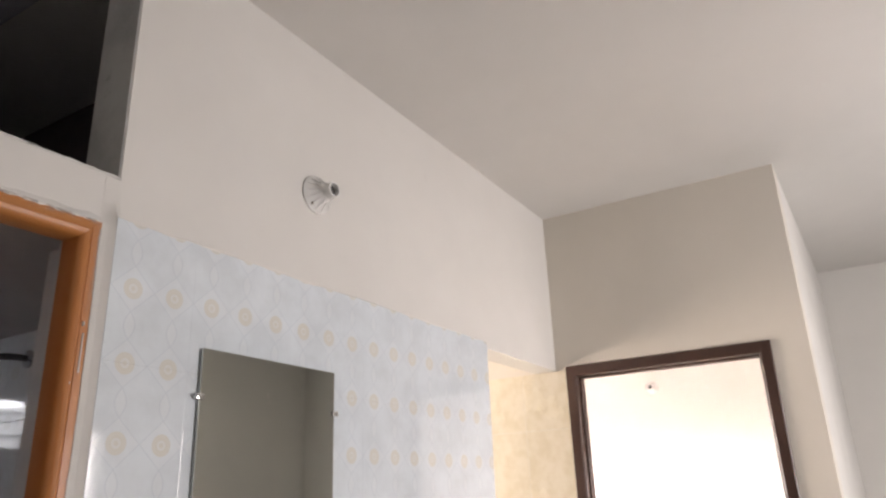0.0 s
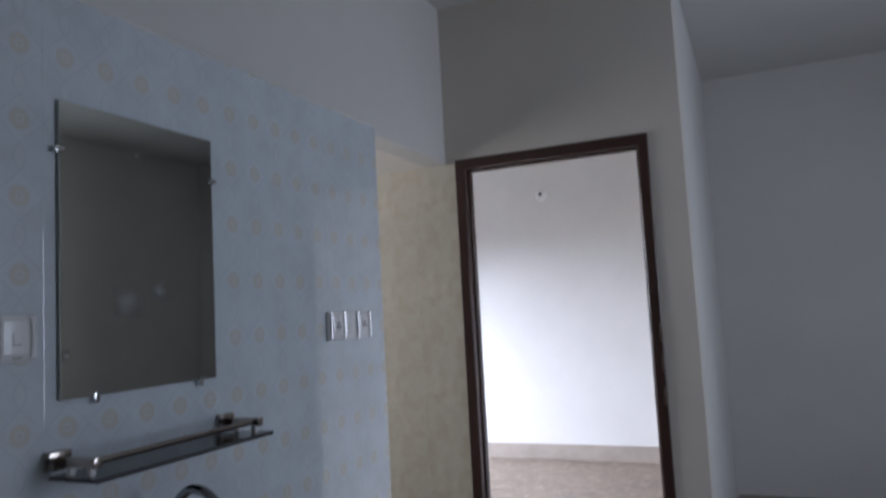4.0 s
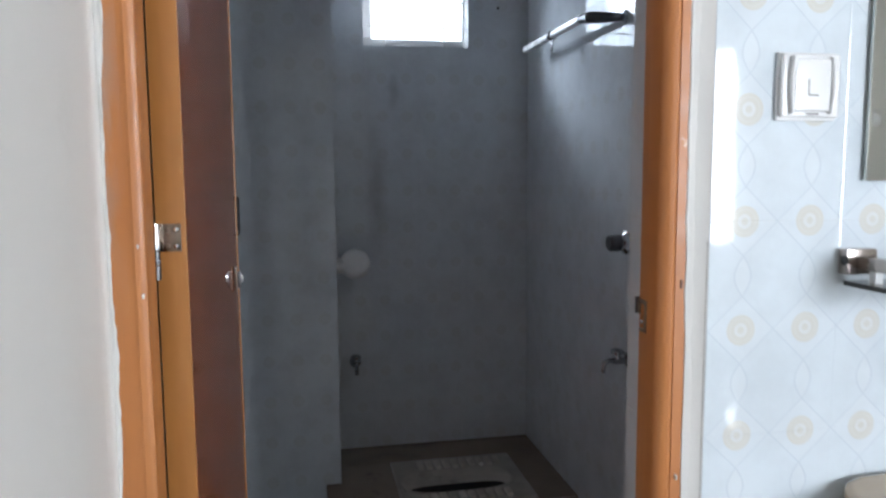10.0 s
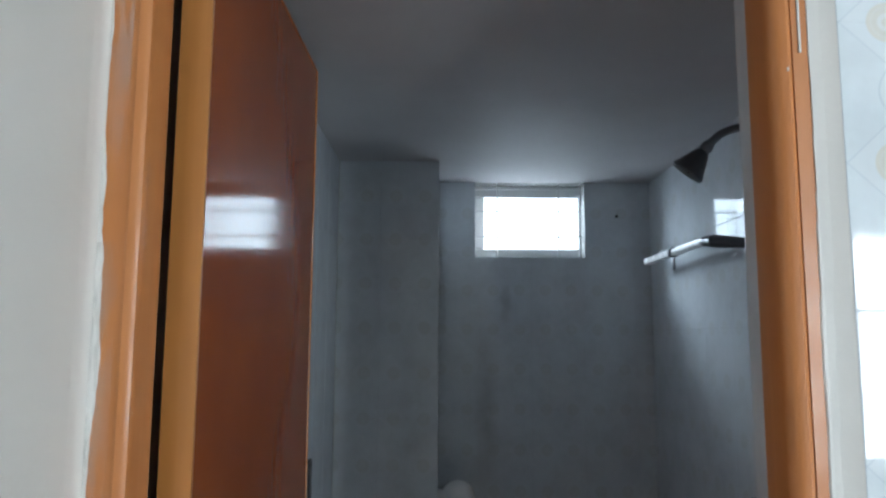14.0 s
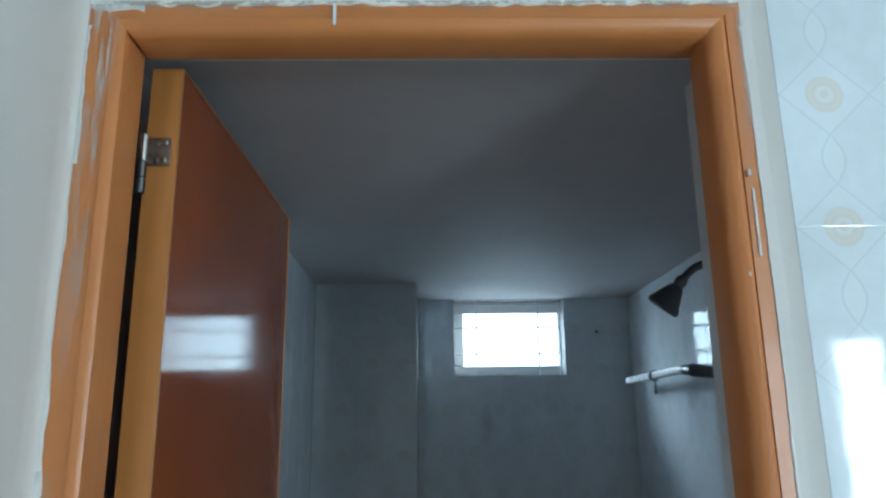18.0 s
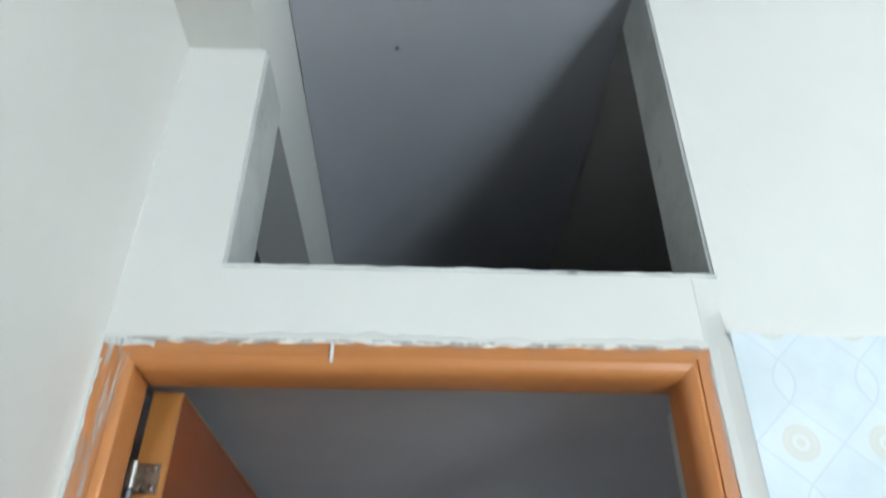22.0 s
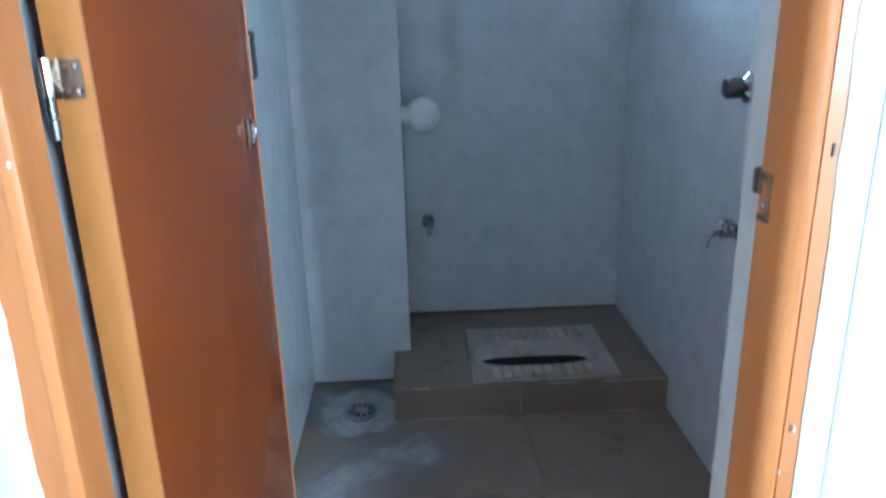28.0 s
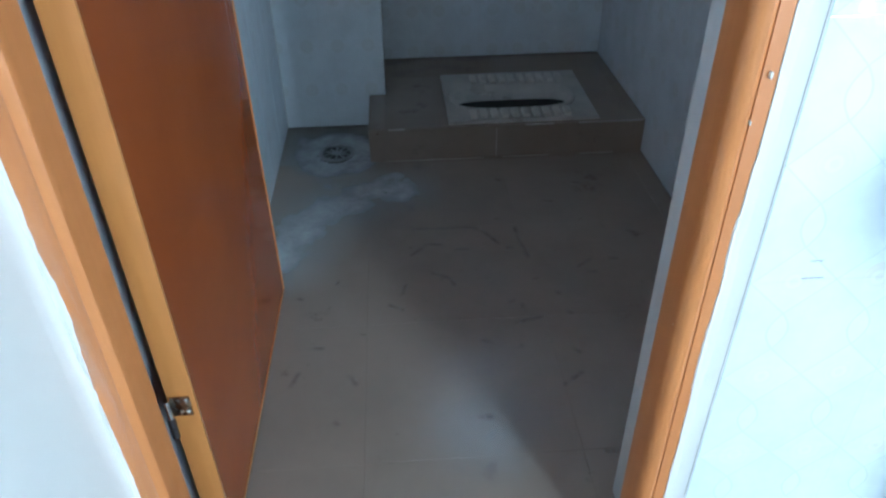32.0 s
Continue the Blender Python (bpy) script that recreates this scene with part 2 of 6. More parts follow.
def wall_tile(name, base, white, line, ring, ring2, strength=1.0, discs=0.68, lines=0.60):
    """Glazed tile with two by two rosettes in lozenges, joined by crossing wavy lines."""
    n = Nodes(name)
    sep = n.t.nodes.new("ShaderNodeSeparateXYZ")
    n.t.links.new(n.coord, sep.inputs[0])
    u = n.m("ADD", sep.outputs[0], sep.outputs[1])
    pu, pv = TW / 2, TH / 2
    du = n.m("MULTIPLY", n.m("ABSOLUTE", n.m("SUBTRACT", n.m("FRACT", n.m("ADD", n.m("DIVIDE", u, pu), 4.0)), 0.5)), pu)
    dv = n.m("MULTIPLY", n.m("ABSOLUTE", n.m("SUBTRACT", n.m("FRACT", n.m("ADD", n.m("DIVIDE", sep.outputs[2], pv), 4.5)), 0.5)), pv)
    r = n.m("SQRT", n.m("ADD", n.m("MULTIPLY", du, du), n.m("MULTIPLY", dv, dv)))
    hv = 0.047
    lozenge = n.m("MULTIPLY", n.m("SUBTRACT", 1.0, n.m("DIVIDE", dv, hv)), pu / 2)
    leaf = n.m("MULTIPLY", n.m("SINE", n.m("MULTIPLY", n.m("DIVIDE", n.m("SUBTRACT", dv, hv), pv / 2 - hv), math.pi / 2)), 0.0125)
    far = n.m("GREATER_THAN", dv, hv)
    f = n.m("ADD", n.m("MULTIPLY", far, leaf), n.m("MULTIPLY", n.m("SUBTRACT", 1.0, far), lozenge))
    away = n.m("SUBTRACT", du, f)
    stroke = n.m("SUBTRACT", 1.0, n.smooth(n.m("ABSOLUTE", away), 0.0007, 0.0018))
    inside = n.m("SUBTRACT", 1.0, n.smooth(away, -0.0015, 0.0005))
    n.in_place()
    cloud = n.smooth(n.noise(9.0, 5, 0.65), 0.3, 0.72)
    col = n.mix(cloud, tuple(min(c * 1.03, 0.8) for c in base), tuple(c * 0.90 for c in base))
    col = n.mix(n.m("MULTIPLY", inside, 0.42 * strength), col, white)
    col = n.mix(n.m("MULTIPLY", stroke, lines), col, line)
    disc = n.m("SUBTRACT", 1.0, n.smooth(r, 0.0205, 0.0225))
    hole = n.m("MULTIPLY", n.smooth(r, 0.0045, 0.0058), n.m("SUBTRACT", 1.0, n.smooth(r, 0.0092, 0.0105)))
    teeth = n.m("MULTIPLY", n.smooth(r, 0.0145, 0.0160), n.m("SUBTRACT", 1.0, n.smooth(r, 0.0172, 0.0182)))
    col = n.mix(n.m("MULTIPLY", disc, discs), col, n.mix(n.m("ADD", hole, n.m("MULTIPLY", teeth, 0.35)), ring, ring2))
    col = n.mix(n.m("MULTIPLY", n.random(), 0.08), col, tuple(c * 0.85 for c in base))
    n.bump(n.noise(20.0, 2), 0.04, 0.004)
    return n.done(col, 0.06, Specular_IOR_Level=0.6)


PLASTER = painted("hall_paint", (0.70, 0.685, 0.655), (0.65, 0.635, 0.605), 0.62, 0.9, 70.0, 0.10, ((0.56, 0.54, 0.50), 0.25))
CEILING = painted("ceiling_paint", (0.66, 0.645, 0.62), (0.61, 0.60, 0.575), 0.75, 0.7, 60.0, 0.12)
BATH_CEIL = painted("bath_ceiling_paint", (0.52, 0.51, 0.52), (0.46, 0.45, 0.465), 0.7, 1.6, 60.0, 0.12)
CEMENT = painted("bare_cement", (0.36, 0.36, 0.345), (0.26, 0.262, 0.255), 0.85, 3.0, 120.0, 0.5, ((0.16, 0.165, 0.16), 0.6))
DOOR_WALL = painted("beige_wall_paint", (0.70, 0.652, 0.585), (0.65, 0.605, 0.54), 0.62, 0.9, 70.0, 0.10)
REVEAL = painted("skimmed_cement", (0.52, 0.52, 0.51), (0.38, 0.382, 0.378), 0.85, 5.0, 120.0, 0.4, ((0.18, 0.18, 0.175), 0.8))
LOFT_CEIL = painted("loft_ceiling_grey", (0.48, 0.48, 0.52), (0.43, 0.43, 0.47), 0.85, 1.4, 70.0, 0.2)
# cement toned far down: the loft's shade is put into its colour
LOFT_SHADE = painted("shaded_loft_cement", (0.075, 0.066, 0.074), (0.054, 0.048, 0.054), 0.9, 2.2, 120.0, 0.4)
PUTTY = painted("filler_plaster", (0.68, 0.68, 0.66), (0.56, 0.56, 0.54), 0.8, 12.0, 160.0, 0.6, ((0.34, 0.33, 0.31), 0.7))
BATH_GROUT = painted("dirty_grout", (0.20, 0.185, 0.165), (0.15, 0.138, 0.125), 0.9, 6.0, 150.0, 0.3)
GROUT = painted("grout", (0.50, 0.50, 0.49), (0.42, 0.42, 0.41), 0.9, 6.0, 150.0, 0.3)
TILE = wall_tile("rosette_tile", (0.660, 0.720, 0.765), (0.74, 0.77, 0.79), (0.47, 0.53, 0.60), (0.62, 0.57, 0.46), (0.70, 0.69, 0.65), 0.48, 0.57, 0.46)
BATH_TILE = wall_tile("bath_wall_tile", (0.62, 0.66, 0.70), (0.66, 0.69, 0.72), (0.53, 0.57, 0.61), (0.46, 0.46, 0.41), (0.56, 0.57, 0.56), 0.42, 0.24, 0.24)
KTILE = painted("cream_tile", (0.78, 0.72, 0.60), (0.71, 0.64, 0.50), 0.22, 16.0, 30.0, 0.45, ((0.80, 0.74, 0.58), 0.7))
FRAME_WOOD = wood("orange_frame_wood", (0.410, 0.145, 0.039), (0.505, 0.197, 0.057), 0.42, 0.08, 0.6, 2, ((0.66, 0.50, 0.34), 0.70))
FRAME_HEAD = wood("orange_head_wood", (0.415, 0.148, 0.038), (0.525, 0.208, 0.058), 0.42, 0.08, 0.6, 0, ((0.66, 0.50, 0.34), 0.70))


def laminate(name, a, b):
    """Glossy laminate, drawn out in fine upright ripples that streak what it mirrors."""
    n = Nodes(name)
    col = n.mix(n.smooth(n.noise(2.0, 4), 0.35, 0.68), a, b)
    col = n.mix(n.m("MULTIPLY", n.noise(1.0, 4, 0.6, (60.0, 60.0, 2.0)), 0.08), col, tuple(c * 0.7 for c in a))
    ripple = n.m("ADD", n.noise(1.0, 2, 0.5, (1.0, 150.0, 9.0)), n.m("MULTIPLY", n.noise(1.0, 1, 0.5, (1.0, 38.0, 3.0), (2, 5, 1)), 1.6))
    n.bump(ripple, 0.085, 0.001)
    return n.done(col, n.smooth(n.noise(6.0), 0.3, 0.7, 0.070, 0.105), Specular_IOR_Level=0.14)


LEAF_FACE = laminate("red_brown_gloss_laminate", (0.226, 0.055, 0.0135), (0.262, 0.067, 0.017))
LEAF_EDGE = wood("golden_lipping_wood", (0.36, 0.144, 0.034), (0.44, 0.188, 0.047), 0.38, 0.1, 0.7, 2)
DARK_WOOD = wood("dark_stained_wood", (0.031, 0.0145, 0.0105), (0.058, 0.027, 0.0185), 0.34, 0.0, 0.3, 2)
CERAMIC = painted("beige_glazed_ceramic", (0.44, 0.350, 0.258), (0.42, 0.332, 0.242), 0.08, 4.0, 20.0, 0.0)
CERAMIC.node_tree.nodes["Principled BSDF"].inputs["Coat Weight"].default_value = 0.6
CERAMIC.node_tree.nodes["Principled BSDF"].inputs["Coat Roughness"].default_value = 0.04
PLASTIC = painted("white_plastic", (0.80, 0.80, 0.80), (0.77, 0.77, 0.77), 0.28, 8.0, 60.0, 0.02)
GREY_PIPE = painted("dull_grey_pipe", (0.33, 0.32, 0.31), (0.24, 0.235, 0.23), 0.45, 12.0, 80.0, 0.1)
PINK = painted("pink_plastic", (0.66, 0.52, 0.46), (0.61, 0.475, 0.415), 0.3, 8.0, 60.0, 0.02)
PORCELAIN = painted("white_porcelain", (0.80, 0.80, 0.79), (0.76, 0.755, 0.745), 0.14, 18.0, 40.0, 0.03)
# black of rubber parts, and of the shade painted into holes and trough
BLACK = painted("black_parts_and_holes", (0.022, 0.022, 0.023), (0.035, 0.035, 0.035), 0.55, 20.0, 80.0, 0.1)
COPPER = painted("wire_sheath", (0.18, 0.17, 0.165), (0.26, 0.25, 0.24), 0.5, 20.0, 80.0, 0.05)
RIB_GLAZE = painted("worn_rib_glaze", (0.56, 0.52, 0.455), (0.45, 0.41, 0.355), 0.35, 20.0, 90.0, 0.1)
# pan glaze made lighter: the light on the bowl is in the colour
BOWL_LIT = painted("lit_bowl_glaze", (0.47, 0.43, 0.375), (0.37, 0.335, 0.288), 0.32, 14.0, 90.0, 0.1)
PAN_GLAZE = painted("dusty_pan_glaze", (0.40, 0.36, 0.31), (0.30, 0.268, 0.228), 0.35, 9.0, 90.0, 0.1, ((0.15, 0.13, 0.11), 0.8))


def metal(name, colour, rough, spots=0.0):
    n = Nodes(name)
    f = n.smooth(n.noise(30.0, 4), 0.45, 0.75)
    return n.done(n.mix(n.m("MULTIPLY", f, spots), colour, tuple(c * 0.45 for c in colour)), n.smooth(n.noise(18.0), 0.3, 0.7, rough * 0.8, rough * 1.6), 1.0)


DRAIN_METAL = metal("dusty_drain_steel", (0.34, 0.335, 0.33), 0.45, 0.7)
# chrome with the dark doorway it mirrors put into its base colour
TAP_METAL = metal("darkened_wall_tap_chrome", (0.40, 0.41, 0.43), 0.10, 0.4)
CHROME = metal("chrome", (0.72, 0.72, 0.73), 0.07, 0.25)
# polished chrome, its dark hall reflection painted in as a darker tone
BASIN_TAP = metal("darkened_basin_tap_chrome", (0.33, 0.34, 0.36), 0.06, 0.35)
# shelf chrome browned: colour holds the dark surroundings it would reflect
SHELF_METAL = metal("browned_shelf_chrome", (0.42, 0.37, 0.34), 0.12, 0.3)
SILVER = metal("satin_silver", (0.86, 0.86, 0.87), 0.13, 0.1)
STEEL = metal("dull_hinge_steel", (0.30, 0.235, 0.185), 0.30, 0.8)
DARK_CHROME = metal("dark_shower_metal", (0.17, 0.17, 0.18), 0.30, 0.3)
ALU = painted("white_aluminium", (0.70, 0.71, 0.72), (0.64, 0.65, 0.66), 0.4, 6.0, 80.0, 0.03)


def mirror_glass():
    n = Nodes("dusty_mirror")
    smear = n.smooth(n.noise(17.0, 5, 0.7), 0.62, 0.76)
    n.bump(n.noise(3.0, 1), 0.01, 0.002)
    col = n.mix(smear, (0.60, 0.61, 0.575), (0.72, 0.71, 0.68))
    return n.done(col, n.smooth(smear, 0.0, 1.0, 0.035, 0.30), 1.0)


MIRROR = mirror_glass()


def clear_glass(name, tint):
    n = Nodes(name)
    return n.done(tint, 0.02, 0.0, Transmission_Weight=1.0, IOR=1.47)


GLASS = clear_glass("clear_glass", (0.95, 0.97, 0.97))
SHELF_GLASS = clear_glass("shelf_glass", (0.06, 0.050, 0.044))


def floor_tile(name, a, b, dirt, dust, rough, dust_lo, dust_scale=3.4, dust_soft=0.16, relief=0.08):
    """Dirty floor tile: stains, scuffs, and pale dust lying in drifts."""
    n = Nodes(name)
    n.in_place()
    col = n.mix(n.smooth(n.noise(2.2, 6, 0.65), 0.35, 0.68), a, b)
    col = n.mix(n.m("MULTIPLY", n.random(), 0.25), col, b)
    stain = n.smooth(n.noise(6.5, 6, 0.72, offset=(3, 1, 0)), 0.60, 0.70)
    col = n.mix(n.m("MULTIPLY", stain, 0.55), col, dirt)
    scuff = n.smooth(n.noise(16.0, 4, 0.6, (1.0, 2.6, 1.0), (7, 2, 0)), 0.70, 0.74)
    col = n.mix(n.m("MULTIPLY", scuff, 0.6), col, tuple(c * 0.55 for c in dirt))
    d = n.smooth(n.noise(dust_scale, 7, 0.72, offset=(1, 5, 0)), dust_lo, dust_lo + dust_soft)
    col = n.mix(n.m("MULTIPLY", d, 0.75), col, dust)
    n.bump(n.noise(60.0 if relief < 0.2 else 24.0, 5, 0.65), relief, 0.002 if relief < 0.2 else 0.012)
    return n.done(col, n.smooth(d, 0.0, 1.0, rough, rough + 0.25))


BATH_FLOOR = floor_tile("bath_floor_tile", (0.262, 0.208, 0.165), (0.220, 0.174, 0.138), (0.098, 0.072, 0.054), (0.31, 0.265, 0.22), 0.26, 0.67)
HALL_FLOOR = floor_tile("hall_floor_stone", (0.27, 0.25, 0.225), (0.21, 0.195, 0.172), (0.12, 0.105, 0.09), (0.40, 0.385, 0.355), 0.45, 0.47, 10.0, 0.18, 0.35)
ROOM_FLOOR = floor_tile("room_floor_screed", (0.182, 0.138, 0.102), (0.142, 0.107, 0.078), (0.085, 0.062, 0.046), (0.320, 0.262, 0.208), 0.55, 0.48, 12.0, 0.13, 0.9)
DARK_FLOOR = floor_tile("alcove_floor_tile", (0.17, 0.16, 0.15), (0.14, 0.132, 0.125), (0.09, 0.085, 0.08), (0.21, 0.20, 0.19), 0.35, 0.68)
ROOM_SKIRT = painted("dusty_room_skirting", (0.35, 0.30, 0.255), (0.30, 0.255, 0.215), 0.6, 5.0, 80.0, 0.08)
SKIRT = painted("skirting_stone", (0.36, 0.33, 0.285), (0.30, 0.275, 0.24), 0.45, 5.0, 80.0, 0.08)
EARTH = painted("outside_ground", (0.30, 0.28, 0.24), (0.20, 0.21, 0.15), 0.9, 0.1, 3.0, 0.2)


def film(name, a, b, scale, most, stretch=None, edge=0.40, floor=0.0):
    """A thin, broken film of dust or dirt; the mesh's own "cover" says how thick it lies."""
    n = Nodes(name)
    at = n.t.nodes.new("ShaderNodeAttribute")
    at.attribute_name = "cover"
    broken = n.smooth(n.noise(scale, 6, 0.7, stretch), 0.5 - edge, 0.5 + edge, floor, 1.0)
    n.put(n.bsdf.inputs["Alpha"], n.m("MULTIPLY", n.m("MULTIPLY", n.smooth(at.outputs["Fac"], 0.0, 1.0), broken), most))
    return n.done(n.mix(n.noise(30.0), a, b), 0.9)


DUST = film("cement_dust_film", (0.56, 0.58, 0.60), (0.46, 0.47, 0.48), 13.0, 0.92, None, 0.36, 0.40)
FAINT_PALE = film("faint_pale_film", (0.56, 0.58, 0.60), (0.46, 0.47, 0.48), 9.0, 0.50, None, 0.30, 0.55)
ROOM_DUST = film("room_dust_film", (0.58, 0.52, 0.45), (0.47, 0.415, 0.35), 22.0, 0.85, None, 0.28, 0.20)
CHIP = painted("plaster_flakes", (0.50, 0.44, 0.37), (0.22, 0.18, 0.145), 0.85, 9.0, 160.0, 0.4)
DIRT = film("dark_dirt_film", (0.06, 0.052, 0.046), (0.09, 0.078, 0.066), 40.0, 0.46, None, 0.20)
SCRAPED = film("scraped_filler_film", (0.72, 0.72, 0.70), (0.60, 0.58, 0.55), 80.0, 0.95, (1.4, 1.0, 0.16), 0.09)
SCRAPED_HEAD = film("scraped_head_film", (0.62, 0.60, 0.57), (0.44, 0.38, 0.33), 70.0, 0.95, (0.5, 1.0, 1.0), 0.08)

# ---- large structure ----
def wall_x(name, x0, x1, y0, y1, z1, material, label, holes=(), z0=0.0):
    """A wall that runs along x, with openings (x0, x1, z0, z1) cut right through it."""
    bm = bmesh.new()
    cuts = sorted(holes)
    at = x0
    for a, b, lo, hi in cuts:
        if a > at:
            box(bm, at, a, y0, y1, z0, z1)
        if lo > z0:
            box(bm, a, b, y0, y1, z0, lo)
        if hi < z1:
            box(bm, a, b, y0, y1, hi, z1)
        at = b
    if at < x1:
        box(bm, at, x1, y0, y1, z0, z1)
    return structure(name, bm, material, label, "wall")


def wall_y(name, x0, x1, y0, y1, z1, material, label, holes=(), z0=0.0):
    bm = bmesh.new()
    at = y0
    for a, b, lo, hi in sorted(holes):
        if a > at:
            box(bm, x0, x1, at, a, z0, z1)
        if lo > z0:
            box(bm, x0, x1, a, b, z0, lo)
        if hi < z1:
            box(bm, x0, x1, a, b, hi, z1)
        at = b
    if at < y1:
        box(bm, x0, x1, at, y1, z0, z1)
    return structure(name, bm, material, label, "wall")


# door wall: bathroom door below, open loft hatch above
DX0, DX1, DTOP = -0.786, -0.058, 2.056     # outer edges of the orange frame
HX0, HX1, HZ = -0.674, TX0, 2.161         # hatch
bm = bmesh.new()
box(bm, XL, DX0 - 0.007, 0, WT, 0, DTOP)
# the strip beside the frame is skimmed out to the tile face
def strip(y_frame):
    return [(DX1, WT), (DX1, y_frame), (DX1 + 0.004, y_frame - 0.0002), (-0.0330, TILE_Y + 0.0003), (-0.0328, TILE_Y + 0.0006), (-0.0328, STEP + 0.0008), (TX0, STEP + 0.0008), (TX0, WT)]


rings = [[bm.verts.new((x, y, z)) for x, y in strip(-0.0066)] for z in (0.0, DTOP - 0.02)]
for k in range(1, 9):
    w = k / 8
    w = w * w * (3 - 2 * w)
    rings.append([bm.verts.new((x, y + (max(y, -0.0004 if x < -0.05 else -0.001 if x < -0.034 else 0.002) - y) * (1.0 if x < -0.05 and k > 1 else w), DTOP - 0.02 + (HZ - DTOP + 0.02) * k / 8)) for x, y in strip(-0.0066)])
for lo, hi in zip(rings, rings[1:]):
    for i in range(8):
        bm.faces.new((lo[i], lo[(i + 1) % 8], hi[(i + 1) % 8], hi[i]))
bm.faces.new(rings[0][::-1])
bm.faces.new(rings[-1])
box(bm, XL, DX1 - 0.0003, 0, WT, DTOP, HZ)
box(bm, XL, HX0, 0, WT, HZ, 2.575)
wall_door = structure("wall_door", bm, PLASTER, "off-white painted wall round the bathroom door", "wall", True)
# basin wall: its tiled lower part stands proud of the paint above, which runs slightly askew
TILE_TOP = 2.076
bm = box(bmesh.new(), TX0, TX1, STEP, WT, 0, TILE_TOP)
face = [(TX0, 0.003), (TX1, 0.015), (XD, 0.020)]
for (xa, ya), (xb, yb), lo in ((face[0], face[1], TILE_TOP), (face[1], face[2], 2.062)):
    v = [bm.verts.new((x, y, z)) for z in (lo, CEIL) for x, y in ((xa, ya), (xb, yb), (xb, WT), (xa, WT))]
    for f in ((3, 2, 1, 0), (4, 5, 6, 7), (0, 1, 5, 4), (1, 2, 6, 5), (2, 3, 7, 6), (3, 0, 4, 7)):
        bm.faces.new([v[i] for i in f])
wall_basin = structure("wall_basin", bm, PLASTER, "cream painted wall above rosette wall tiles", "wall")
# rounded plaster fillet in the corner beside the frame
bm = bmesh.new()
ends = []
for z in (0.0, DTOP):
    arc = [(XL + 0.0002, -0.034), (XL + 0.0009, -0.022), (XL + 0.0022, -0.013), (XL + 0.0042, -0.0088), (DX0 - 0.0072, -0.0078), (DX0 - 0.0072, -0.0002), (XL + 0.0002, -0.0002)]
    ends.append([bm.verts.new((x, y, z)) for x, y in arc])
for i in range(7):
    k = (i + 1) % 7
    bm.faces.new((ends[0][i], ends[0][k], ends[1][k], ends[1][i]))
bm.faces.new(ends[0][::-1])
bm.faces.new(ends[1])
bmesh.ops.recalc_face_normals(bm, faces=bm.faces)
part("corner_fillet", bm, PLASTER, wall_door, "rounded plaster corner")
# the hatch's reveals, bare cement
bm = bmesh.new()
box(bm, HX1 - 0.004, HX1, 0.006, WT, HZ + 0.004, CEIL)
box(bm, HX0, HX0 + 0.004, 0.006, WT, HZ + 0.004, 2.57)
part("hatch_lining", bm, REVEAL, wall_door, "bare grey cement reveals", False)
wall_west = wall_y("wall_west", XL - WT, XL, YW, 0.0, CEIL, PLASTER, "plain off-white painted hall wall")
wall_return = wall_x("wall_return", XW, XL - WT, YW, YW + WT, CEIL, PLASTER, "plain painted wall of the wider hall")
wall_hall_west = wall_y("wall_hall_west", XW - WT, XW, YS, YW + WT, CEIL, PLASTER, "plain painted side wall of the wider hall")
beam = structure("beam", box(bmesh.new(), XL - 0.06, HX0 - 0.008, YS, BY1, 2.575, CEIL), PLASTER, "painted ceiling beam running over the door into the loft", "beam")
wall_south = wall_x("wall_south", XW - WT, XR + WT, YS - WT, YS, CEIL, PLASTER, "painted hall wall with a wide window", [HALL_WIN_2, HALL_WIN])
wall_alcove = wall_y("wall_alcove", XR, XR + WT, YS, YC, CEIL, PLASTER, "plain painted far wall of the alcove")
wall_dark_door = wall_y("wall_dark_door", XD, XD + WT, YC, BY1, CEIL, DOOR_WALL, "grey-beige painted wall round a dark door frame", [(-0.910, -0.030, 0.0, 2.075)])
wall_corner = wall_x("wall_corner", XD + WT, R2X + WT, YC, YC + WT, CEIL, PLASTER, "painted wall past an outer corner, lit pale along its edge")
wall_bath_north = wall_x("wall_bath_north", BX0 - WT, XD + WT, BY1, BY1 + WT, CEIL, CEMENT, "outer wall of bathroom and kitchen with small windows", [BATH_WIN, KIT_WIN])
wall_bath_west = wall_y("wall_bath_west", BX0 - WT, BX0, BY0, BY1, CEIL, CEMENT, "bathroom side wall under wall tiles")
# its bare top inside the loft takes the shade-dark colour too
wall_bath_east = wall_y("wall_bath_east", BX1, BX1 + WT, BY0, BY1, CEIL, LOFT_SHADE, "bathroom side wall under wall tiles")
wall_room_east = wall_y("wall_room_east", R2X, R2X + WT, YC + WT, R2Y, CEIL, PLASTER, "bright white far wall of the empty room")
wall_room_north = wall_x("wall_room_north", XD + WT, R2X + WT, R2Y, R2Y + WT, CEIL, PLASTER, "white wall of the empty room with a wide window", [R2_WIN])
wall_room_west = wall_y("wall_room_west", XD, XD + WT, BY1 + WT, R2Y + WT, CEIL, PLASTER, "white wall of the empty room")
ceiling = structure("ceiling", box(box(bmesh.new(), XL - WT, R2X + WT, YS - WT, R2Y + WT, CEIL, CEIL + 0.12), XW - WT, XL - WT - 0.0002, YS - WT, YW + WT, CEIL, CEIL + 0.12), CEILING, "plain matt off-white ceiling", "ceiling")
